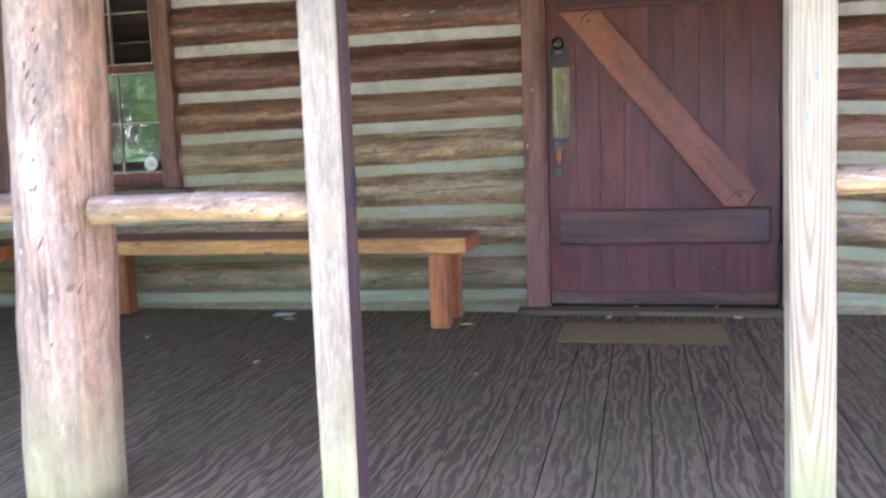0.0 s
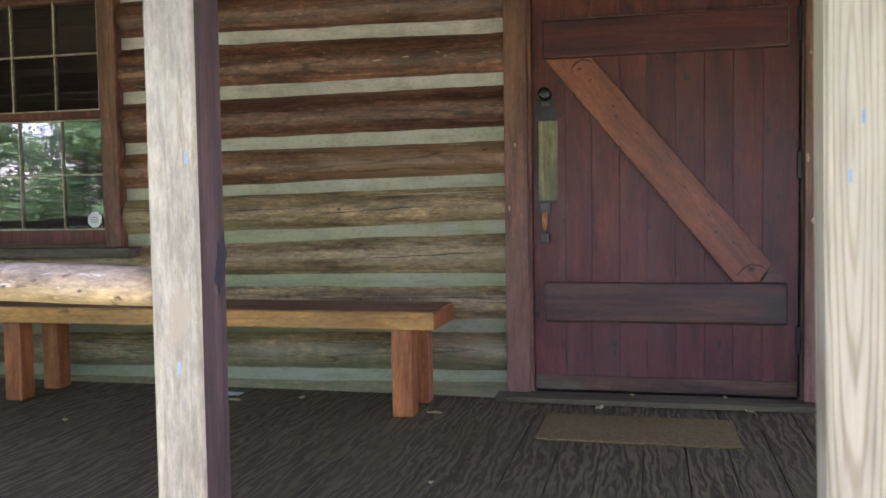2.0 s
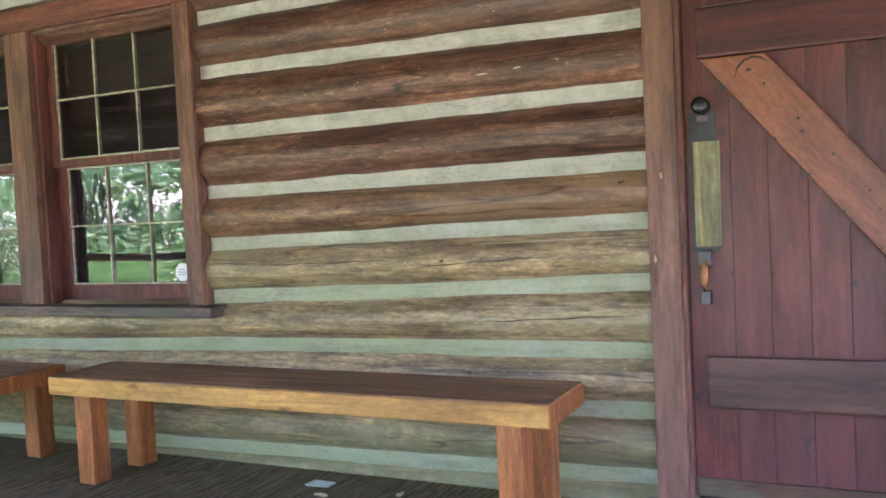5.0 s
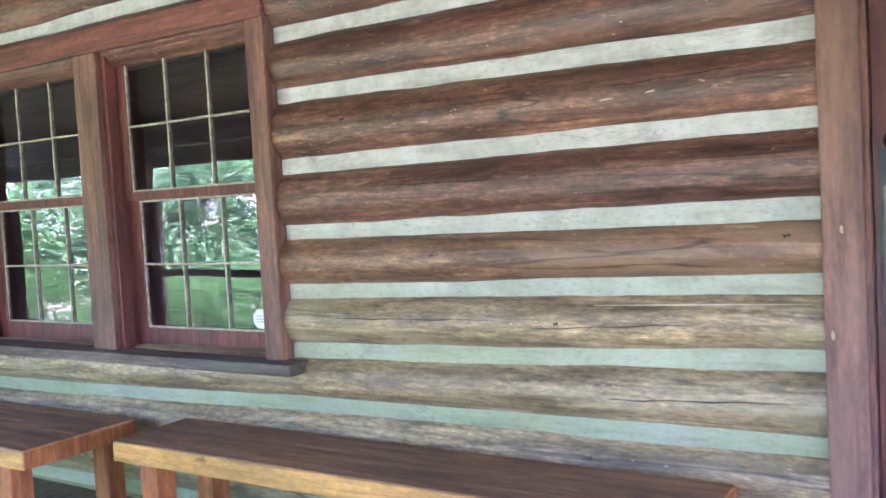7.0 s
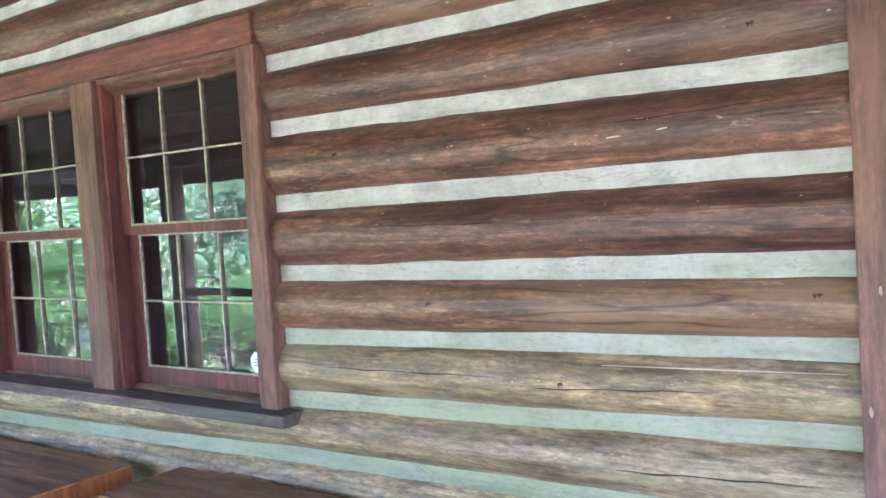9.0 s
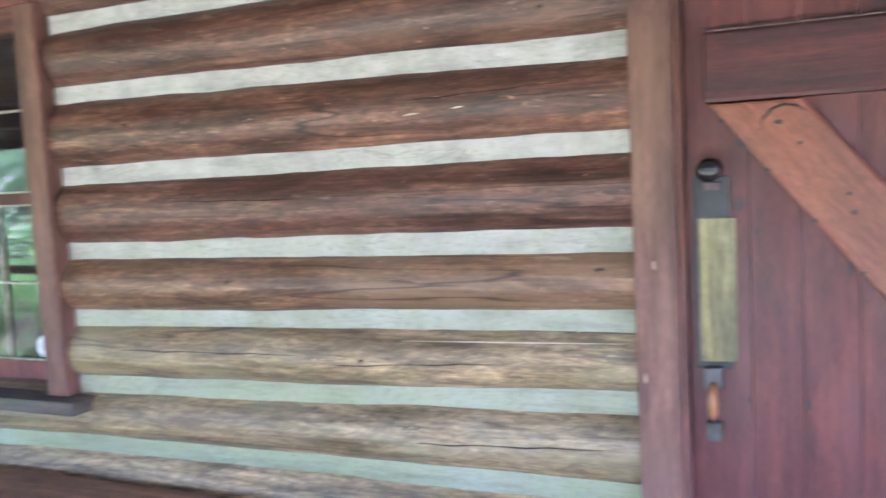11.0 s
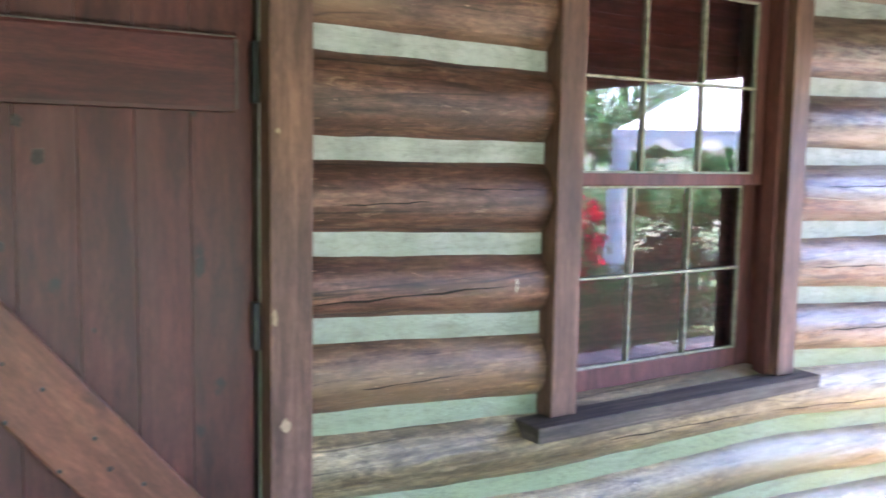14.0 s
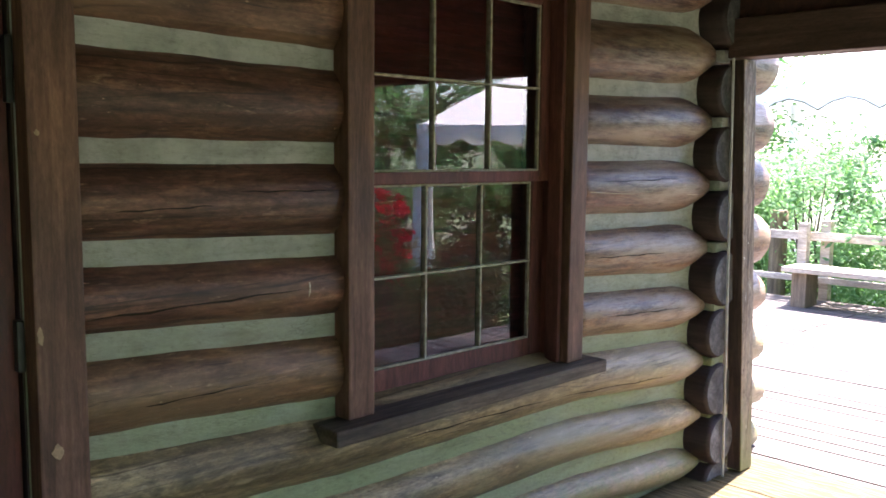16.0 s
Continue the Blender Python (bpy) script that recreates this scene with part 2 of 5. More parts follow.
M_PEELED_X = wood("peeled_rail", (0.15, 0.10, 0.05), (0.34, 0.25, 0.14), (0.46, 0.37, 0.24), axis="x", fine=20, relief=0.8, rough=0.7, knots=(9.0, (0.09, 0.055, 0.03)), stain=(0.42, 0.26, 0.11), stain_at=(0.5, 0.66), flecks=(0.60, 0.54, 0.45), mottle=0.8)


def wavy(name, dark, light, axis, across, scale, distort, rough, blotch, relief=0.8, thin=False, along=0.11, rings=None):
    """Bold growth rings, as on worn sawn boards."""
    m, n, l, b = material(name)
    w = n.new("ShaderNodeTexWave")
    w.wave_type, w.bands_direction = "BANDS", across
    for key, v in (("Scale", scale), ("Distortion", distort), ("Detail", 3.0), ("Detail Scale", 1.6), ("Detail Roughness", 0.62)):
        w.inputs[key].default_value = v
    vec = coords(n, l, stretch(axis, along, 1.0), rings is None)
    if rings is not None:
        w.wave_type, w.rings_direction = "RINGS", "Y"
        vec.node.inputs["Location"].default_value = rings
    l.new(vec, w.inputs["Vector"])
    fine = noise_tex(n, l, coords(n, l, stretch(axis, 0.06, 1.0)), 60.0, 5, 0.65)
    mid = tuple((p + q) / 2 for p, q in zip(dark, light))
    col = ramp(n, l, w.outputs["Fac"], [(0.0, dark), (0.22, mid), (0.5, light)] if thin else [(0.12, dark), (0.5, mid), (0.85, light)])
    col = mix(n, l, 0.6, col, ramp(n, l, fine, [(0.3, (0.55, 0.55, 0.55)), (0.7, (1.3, 1.3, 1.3))]), "MULTIPLY")
    big = noise_tex(n, l, coords(n, l, stretch(axis, 0.5, 1.0)), 2.4, 4, 0.6)
    col = mix(n, l, ramp(n, l, big, [(0.45, (0, 0, 0)), (0.68, (0.8, 0.8, 0.8))]), col, blotch)
    l.new(col, b.inputs["Base Color"])
    b.inputs["Roughness"].default_value = rough
    first = bump(n, l, b, w.outputs["Fac"], relief, 0.003)
    bump(n, l, b, fine, 0.4, 0.002, first)
    return m


M_FLOOR = wavy("porch_boards_worn", (0.072, 0.055, 0.026), (0.150, 0.118, 0.058), "y", "X", 8.5, 15.0, 0.85, (0.100, 0.088, 0.036), 0.7, False, 0.19)
M_FLOOR.node_tree.nodes["Principled BSDF"].inputs["Specular IOR Level"].default_value = 0.25
M_POST_BOLD = wavy("post_bold_grain", (0.205, 0.168, 0.098), (0.315, 0.280, 0.185), "z", "X", 38.0, 3.4, 0.65, (0.33, 0.32, 0.21), 0.3, True, 0.05, (0.008, 0, -0.047))
M_POST = wood("post_bare_pine_grain", (0.190, 0.157, 0.097), (0.268, 0.236, 0.158), (0.315, 0.285, 0.200), axis="z", fine=75, relief=0.35, rough=0.65, knots=(2.6, (0.25, 0.20, 0.125)), stain=(0.33, 0.335, 0.20), stain_at=(0.62, 0.85), mottle=0.35)


def foot_algae(m, height, color):
    """Green algae creeping up from the foot of an upright, with an uneven upper edge."""
    n, l = m.node_tree.nodes, m.node_tree.links
    b = n["Principled BSDF"]
    old = b.inputs["Base Color"].links[0].from_socket
    sep, mr, mul, add = n.new("ShaderNodeSeparateXYZ"), n.new("ShaderNodeMapRange"), n.new("ShaderNodeMath"), n.new("ShaderNodeMath")
    l.new(coords(n, l, (1, 1, 1), False), sep.inputs[0])
    add.operation, mul.operation = "MULTIPLY_ADD", "MULTIPLY"
    l.new(noise_tex(n, l, coords(n, l, (1, 1, 0.35)), 16.0, 6, 0.7), add.inputs[0])
    add.inputs[1].default_value = 0.9
    l.new(sep.outputs["Z"], add.inputs[2])
    mr.inputs["From Min"].default_value, mr.inputs["From Max"].default_value = height + 0.45, 0.42
    l.new(add.outputs[0], mr.inputs["Value"])
    l.new(mr.outputs[0], mul.inputs[0])
    mul.inputs[1].default_value = 0.8
    l.new(mix(n, l, mul.outputs[0], old, color), b.inputs["Base Color"])


foot_algae(M_LOG_LOW, 0.28, (0.17, 0.195, 0.085))
for m_ in (M_POST, M_POST_BOLD):
    foot_algae(m_, 0.38, (0.20, 0.25, 0.085))
for m_ in (M_PEELED, M_PEELED_RED):
    foot_algae(m_, 0.45, (0.20, 0.23, 0.10))
M_DECK = wood("deck_boards_grey", (0.060, 0.048, 0.040), (0.105, 0.087, 0.074), (0.155, 0.132, 0.113), axis="y", fine=30, relief=0.5, rough=0.7)
M_FENCE = wood("fence_weathered", (0.27, 0.23, 0.165), (0.46, 0.405, 0.31), (0.60, 0.55, 0.44), axis="y", fine=24, relief=0.5, rough=0.7)
# log post's own brown; on the bench legs it paints the seat's shade
M_FENCE_DARK = wood("deck_bench_leg", (0.10, 0.075, 0.045), (0.19, 0.145, 0.09), (0.28, 0.22, 0.14), axis="z", fine=24, relief=0.5, rough=0.7)
M_CEIL = wood("ceiling_boards_red", (0.04, 0.015, 0.012), (0.07, 0.025, 0.02), (0.10, 0.04, 0.03), axis="x", fine=30, relief=0.3)
M_BEAM = wood("beam_dark_red", (0.055, 0.03, 0.026), (0.10, 0.055, 0.045), (0.15, 0.09, 0.075), axis="y", fine=24, relief=0.5)
M_BLIND = wood("blind_wood", (0.16, 0.040, 0.033), (0.23, 0.058, 0.047), (0.29, 0.085, 0.066), axis="x", fine=40, relief=0.1, rough=0.5)
# darker copy of the blind wood; puts the left windows' dimness into colour
M_BLIND_SHADED = wood("blind_wood_dark", (0.028, 0.018, 0.018), (0.048, 0.030, 0.030), (0.070, 0.046, 0.044), axis="x", fine=40, relief=0.1, rough=0.5)
M_ROOF = wood("roof_shingle", (0.05, 0.045, 0.04), (0.10, 0.09, 0.08), (0.16, 0.145, 0.13), axis="x", fine=12, relief=0.6, rough=0.85)
M_BARK = wood("bark", (0.03, 0.024, 0.018), (0.075, 0.06, 0.047), (0.15, 0.125, 0.10), axis="z", fine=16, relief=1.0, rough=0.85)


def chinking():
    m, n, l, b = material("lime_chinking")
    v = coords(n, l, (1, 1, 1), False)
    col = ramp(n, l, noise_tex(n, l, v, 9.0, 6, 0.65), [(0.3, (0.33, 0.32, 0.293)), (0.5, (0.465, 0.456, 0.425)), (0.7, (0.565, 0.56, 0.532))])
    # greener and darker towards the floor, broken by noise; algae on the lowest joints
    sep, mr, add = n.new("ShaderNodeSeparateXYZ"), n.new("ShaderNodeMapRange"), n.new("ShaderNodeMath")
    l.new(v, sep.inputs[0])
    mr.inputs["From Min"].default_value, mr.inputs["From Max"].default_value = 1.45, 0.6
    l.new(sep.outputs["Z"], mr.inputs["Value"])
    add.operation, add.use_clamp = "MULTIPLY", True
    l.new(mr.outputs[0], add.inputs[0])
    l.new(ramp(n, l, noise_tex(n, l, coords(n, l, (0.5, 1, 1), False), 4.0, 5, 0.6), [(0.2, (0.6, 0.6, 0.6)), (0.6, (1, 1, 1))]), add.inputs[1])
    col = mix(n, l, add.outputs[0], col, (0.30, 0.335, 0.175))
    streak = noise_tex(n, l, coords(n, l, (0.12, 1, 1), False), 40.0, 4, 0.6)
    col = mix(n, l, 0.5, col, ramp(n, l, streak, [(0.3, (0.62, 0.62, 0.60)), (0.5, (1, 1, 1))]), "MULTIPLY")
    grit = noise_tex(n, l, coords(n, l, (0.55, 1, 1), False), 75.0, 6, 0.75)
    col = mix(n, l, 0.6, col, ramp(n, l, grit, [(0.30, (0.55, 0.53, 0.48)), (0.45, (1, 1, 1)), (0.72, (1.15, 1.15, 1.15))]), "MULTIPLY")
    c1 = noise_tex(n, l, coords(n, l, (0.30, 1, 1), False), 12.0, 4, 0.6, 0.4)
    c2 = noise_tex(n, l, coords(n, l, (1, 1, 1), False), 2.6, 2, 0.5)
    crack = mix(n, l, 1.0, ramp(n, l, c1, [(0.488, (0, 0, 0)), (0.5, (0.38, 0.38, 0.38)), (0.512, (0, 0, 0))]), ramp(n, l, c2, [(0.5, (0, 0, 0)), (0.58, (1, 1, 1))]), "MULTIPLY")
    col = mix(n, l, crack, col, (0.12, 0.11, 0.085))
    grime = noise_tex(n, l, coords(n, l, (0.35, 1, 1), False), 6.5, 7, 0.75, 0.3)
    col = mix(n, l, ramp(n, l, grime, [(0.56, (0, 0, 0)), (0.72, (0.6, 0.6, 0.6))]), col, (0.21, 0.20, 0.145))
    l.new(col, b.inputs["Base Color"])
    b.inputs["Roughness"].default_value = 0.85
    bump(n, l, b, noise_tex(n, l, coords(n, l, (0.4, 1, 1), False), 22.0, 6, 0.7), 0.8, 0.012)
    return m


def plain(name, color, rough=0.5, metal=0.0, var=0.25, scale=20.0, relief=0.1):
    m, n, l, b = material(name)
    f = noise_tex(n, l, coords(n, l, (1, 1, 1)), scale, 5, 0.6)
    lo, hi = tuple(c * (1 - var) for c in color), tuple(min(1, c * (1 + var)) for c in color)
    l.new(ramp(n, l, f, [(0.3, lo), (0.7, hi)]), b.inputs["Base Color"])
    b.inputs["Roughness"].default_value, b.inputs["Metallic"].default_value = rough, metal
    bump(n, l, b, f, relief, 0.003)
    return m


def glass():
    m = bpy.data.materials.new("window_glass")
    m.use_nodes = True
    n, l = m.node_tree.nodes, m.node_tree.links
    n.remove(n["Principled BSDF"])
    tr, gl, fr, mx = n.new("ShaderNodeBsdfTransparent"), n.new("ShaderNodeBsdfGlossy"), n.new("ShaderNodeFresnel"), n.new("ShaderNodeMixShader")
    gl.inputs["Roughness"].default_value = 0.0
    fr.inputs["IOR"].default_value = 2.15
    tc = n.new("ShaderNodeTexCoord")
    nz = n.new("ShaderNodeTexNoise")
    nz.inputs["Scale"].default_value = 3.0
    l.new(tc.outputs["Object"], nz.inputs["Vector"])
    bp = n.new("ShaderNodeBump")
    bp.inputs["Strength"].default_value, bp.inputs["Distance"].default_value = 0.035, 0.01
    l.new(nz.outputs["Fac"], bp.inputs["Height"])
    l.new(bp.outputs[0], gl.inputs["Normal"])
    l.new(fr.outputs[0], mx.inputs[0])
    l.new(tr.outputs[0], mx.inputs[1])
    l.new(gl.outputs[0], mx.inputs[2])
    l.new(mx.outputs[0], n["Material Output"].inputs["Surface"])
    return m


def leaf_mat(name, dark, light):
    m, n, l, b = material(name)
    geo = n.new("ShaderNodeNewGeometry")
    l.new(ramp(n, l, geo.outputs["Random Per Island"], [(0.0, dark), (1.0, light)]), b.inputs["Base Color"])
    b.inputs["Roughness"].default_value = 0.55
    b.inputs["Specular IOR Level"].default_value = 0.3
    tl, mx = n.new("ShaderNodeBsdfTranslucent"), n.new("ShaderNodeMixShader")
    tl.inputs["Color"].default_value = (light[0] * 1.35, light[1] * 1.5, light[2], 1)
    mx.inputs[0].default_value = 0.35
    l.new(b.outputs[0], mx.inputs[1])
    l.new(tl.outputs[0], mx.inputs[2])
    l.new(mx.outputs[0], n["Material Output"].inputs["Surface"])
    return m


def soil():
    m, n, l, b = material("forest_soil")
    v = coords(n, l, (1, 1, 1), False)
    f = noise_tex(n, l, v, 6.0, 8, 0.7)
    col = ramp(n, l, f, [(0.3, (0.07, 0.052, 0.036)), (0.5, (0.15, 0.116, 0.083)), (0.7, (0.26, 0.21, 0.155))])
    col = mix(n, l, ramp(n, l, noise_tex(n, l, v, 0.5, 4), [(0.36, (0, 0, 0)), (0.5, (1, 1, 1))]), col, (0.100, 0.135, 0.058))
    l.new(col, b.inputs["Base Color"])
    b.inputs["Roughness"].default_value = 0.95
    bump(n, l, b, f, 0.8, 0.03)
    return m


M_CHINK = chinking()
M_GLASS = glass()
M_CLEAR = bpy.data.materials.new("window_glass_inner")
M_CLEAR.use_nodes = True
M_CLEAR.node_tree.nodes.remove(M_CLEAR.node_tree.nodes["Principled BSDF"])
M_CLEAR.node_tree.links.new(M_CLEAR.node_tree.nodes.new("ShaderNodeBsdfTransparent").outputs[0], M_CLEAR.node_tree.nodes["Material Output"].inputs["Surface"])
M_SOIL = soil()
M_PUTTY = plain("glazing_putty", (0.34, 0.30, 0.225), 0.6, 0, 0.45, 45)
M_BRASS = wood("worn_brass", (0.085, 0.09, 0.062), (0.19, 0.17, 0.088), (0.33, 0.28, 0.12), axis="z", fine=24, relief=0.12, rough=0.42, mottle=0.5)
M_BRASS.node_tree.nodes["Principled BSDF"].inputs["Metallic"].default_value = 0.65
M_IRON = plain("dark_iron", (0.045, 0.045, 0.045), 0.4, 0.7)
M_STEEL = plain("steel", (0.10, 0.098, 0.09), 0.5, 0.5, 0.4)
M_BLACK = plain("black_knob", (0.02, 0.02, 0.02), 0.18, 0.2, 0.1)
M_MAT = plain("coir_mat", (0.168, 0.123, 0.034), 0.95, 0.0, 0.45, 120, 0.9)
M_STICKER = plain("white_sticker", (0.72, 0.72, 0.70), 0.5, 0, 0.04)
M_INK = plain("grey_ink", (0.25, 0.25, 0.25), 0.6)
M_CANVAS = plain("white_canvas", (0.78, 0.78, 0.77), 0.75, 0, 0.06, 3)
cn, cl = M_CANVAS.node_tree.nodes, M_CANVAS.node_tree.links
ct, cx = cn.new("ShaderNodeBsdfTranslucent"), cn.new("ShaderNodeMixShader")
ct.inputs["Color"].default_value, cx.inputs[0].default_value = (0.85, 0.85, 0.84, 1), 0.22
cl.new(cn["Principled BSDF"].outputs[0], cx.inputs[1])
cl.new(ct.outputs[0], cx.inputs[2])
cl.new(cx.outputs[0], cn["Material Output"].inputs["Surface"])
M_LEAF = leaf_mat("leaf_green", (0.028, 0.075, 0.03), (0.10, 0.215, 0.092))
M_LEAF_B = leaf_mat("leaf_bright", (0.036, 0.105, 0.042), (0.12, 0.25, 0.105))
M_LEAF_S = leaf_mat("shrub_leaf", (0.045, 0.120, 0.045), (0.165, 0.310, 0.115))
# leaf colour darkened to stand for foliage in shade
M_LEAF_SHADE = leaf_mat("dark_shrub_leaf", (0.014, 0.036, 0.015), (0.042, 0.095, 0.040))
M_FLOWER = leaf_mat("flower_red", (0.45, 0.01, 0.025), (0.75, 0.03, 0.07))
M_SPLINTER = plain("raw_wood_splinter", (0.60, 0.50, 0.36), 0.7)
M_SCAR = plain("bare_wood_scar", (0.42, 0.28, 0.17), 0.7, 0, 0.3, 60)
M_NICK = plain("dark_nick", (0.10, 0.07, 0.05), 0.8)
M_DRY = plain("dry_leaf", (0.58, 0.50, 0.24), 0.7)
M_PAPER = plain("pale_green_paper", (0.45, 0.58, 0.50), 0.7)
M_BLUE = plain("blue_chalk", (0.17, 0.24, 0.30), 0.8)
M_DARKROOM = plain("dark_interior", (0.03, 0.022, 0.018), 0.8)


# ---- helpers of this scene ----
def finish(name, bm, mat, parent=None, label="", smooth=False):
    me = bpy.data.meshes.new(name)
    bmesh.ops.recalc_face_normals(bm, faces=bm.faces)
    bm.to_mesh(me)
    bm.free()
    for m in (mat if isinstance(mat, (list, tuple)) else [mat]):
        me.materials.append(m)
    if smooth:
        me.shade_smooth()
    ob = new(name, me)
    if parent is not None:
        ob.parent = parent
    if label:
        ob["label"] = label
    return ob


def part(name, bm, mat, parent, label="", smooth=False):
    return finish(name, bm, mat, parent, label, smooth)


def again(ob, parent, m):
    """One more object on the mesh of ob, at the pose m."""
    o = new(ob.name.split(".")[0], ob.data)
    o.parent = parent
    o.matrix_basis = m
    return o


def add_box(bm, x0, x1, y0, y1, z0, z1, bevel=0.0, index=0, warp=0.0):
    vs = [bm.verts.new((x, y, z)) for x in (x0, x1) for y in (y0, y1) for z in (z0, z1)]
    quads = [(0, 1, 3, 2), (4, 6, 7, 5), (0, 4, 5, 1), (2, 3, 7, 6), (0, 2, 6, 4), (1, 5, 7, 3)]
    fs = [bm.faces.new([vs[i] for i in q]) for q in quads]
    for f in fs:
        f.material_index = index
    if warp:
        for v in vs:
            v.co += Vector((random.uniform(-warp, warp), random.uniform(-warp, warp), random.uniform(-warp, warp)))
    if bevel:
        es = list({e for f in fs for e in f.edges})
        bmesh.ops.bevel(bm, geom=es, offset=bevel, segments=2, affect="EDGES", profile=0.6, material=-1)
    return vs


def box(x0, x1, y0, y1, z0, z1, bevel=0.004, warp=0.0):
    bm = bmesh.new()
    add_box(bm, x0, x1, y0, y1, z0, z1, bevel, 0, warp)
    return bm


def add_tube(bm, points, radii, seg=12, cap=True, index=0, rough=0.0):
    """A round bar along points, with its radius at each of them."""
    rings = []
    for i, p in enumerate(points):
        a = Vector(points[max(i - 1, 0)])
        c = Vector(points[min(i + 1, len(points) - 1)])
        d = (c - a).normalized()
        u = d.orthogonal().normalized() if abs(d.z) > 0.9 else d.cross(Vector((0, 0, 1))).normalized()
        w = d.cross(u)
        ring = []
        for k in range(seg):
            ang = 2 * math.pi * k / seg
            r = radii[i]
            if rough:
                q = Vector(p) + (u * math.cos(ang) + w * math.sin(ang)) * r
                r *= 1 + rough * noise.noise(q * 5) + rough * 0.6 * noise.noise(q * 14)
            ring.append(bm.verts.new(Vector(p) + (u * math.cos(ang) + w * math.sin(ang)) * r))
        rings.append(ring)
    for a, b in zip(rings, rings[1:]):
        for k in range(seg):
            bm.faces.new((a[k], a[(k + 1) % seg], b[(k + 1) % seg], b[k])).material_index = index
    if cap:
        for r, flip in ((rings[0], True), (rings[-1], False)):
            bm.faces.new(r[::-1] if flip else r).material_index = index
    return rings


def tube(points, radii, seg=12, rough=0.0):
    bm = bmesh.new()
    add_tube(bm, points, radii, seg, True, 0, rough)
    return bm


def holder(name, x, y, z, label="", category="", group="", kind=""):
    ob = new(name)
    ob.location = (x, y, z)
    ob.empty_display_size = 0.1
    return tagged(ob, label, category, group, kind)


# ---- the log wall ----
WALL_Y = 4.362          # face of the chinking
STATIONS = (-10.0, -4.1, -2.53, -0.67, 0.68, 1.39, 2.49, 3.34, 3.95)
CHINKS = (              # middle of each joint at the stations, from the top
    (2.58, 2.59, 2.60, 2.61, 2.62, 2.62, 2.63, 2.66, 2.67),
    (2.34, 2.35, 2.36, 2.37, 2.38, 2.38, 2.39, 2.43, 2.44),
    (2.10, 2.11, 2.12, 2.13, 2.14, 2.14, 2.15, 2.20, 2.21),
    (1.86, 1.868, 1.875, 1.890, 1.910, 1.905, 1.908, 1.960, 1.97),
    (1.63, 1.64, 1.650, 1.628, 1.654, 1.643, 1.643, 1.673, 1.68),
    (1.38, 1.385, 1.390, 1.397, 1.398, 1.396, 1.407, 1.406, 1.41),
    (1.12, 1.13, 1.144, 1.158, 1.175, 1.149, 1.152, 1.145, 1.14),
    (0.90, 0.91, 0.924, 0.958, 0.965, 0.930, 0.925, 0.878, 0.87),
    (0.67, 0.68, 0.700, 0.751, 0.737, 0.695, 0.700, 0.638, 0.63),
    (0.44, 0.458, 0.500, 0.520, 0.515, 0.470, 0.465, 0.390, 0.38),
    (0.25, 0.255, 0.275, 0.315, 0.300, 0.250, 0.240, 0.170, 0.16),
    (0.03, 0.040, 0.058, 0.086, 0.080, 0.050, 0.030, -0.04, -0.05),
    (-0.19, -0.19, -0.18, -0.16, -0.16, -0.18, -0.20, -0.27, -0.28),
)
HALF = 0.028


def joint(row, x):
    return float(np.interp(x, STATIONS, CHINKS[row])) - 0.003


DOOR = (-0.556, 0.552, 2.02)
WIN_L = (-4.55, -2.62)
WIN_R = (1.458, 2.345)
WIN_Z = (0.655, 1.94)

wall = bmesh.new()
for x0, x1, z0, z1 in ((-10.0, WIN_L[0], -0.5, 2.6), (WIN_L[0], WIN_L[1], -0.5, WIN_Z[0]), (WIN_L[0], WIN_L[1], WIN_Z[1], 2.6),
                       (WIN_L[1], DOOR[0], -0.5, 2.6), (DOOR[0], DOOR[1], -0.5, 0.0), (DOOR[0], DOOR[1], DOOR[2], 2.6), (DOOR[1], WIN_R[0], -0.5, 2.6),
                       (WIN_R[0], WIN_R[1], -0.5, WIN_Z[0]), (WIN_R[0], WIN_R[1], WIN_Z[1], 2.6), (WIN_R[1], 3.30, -0.5, 2.6)):
    add_box(wall, x0, x1, WALL_Y, 4.56, z0, z1)
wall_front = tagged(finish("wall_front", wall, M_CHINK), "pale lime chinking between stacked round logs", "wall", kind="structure")


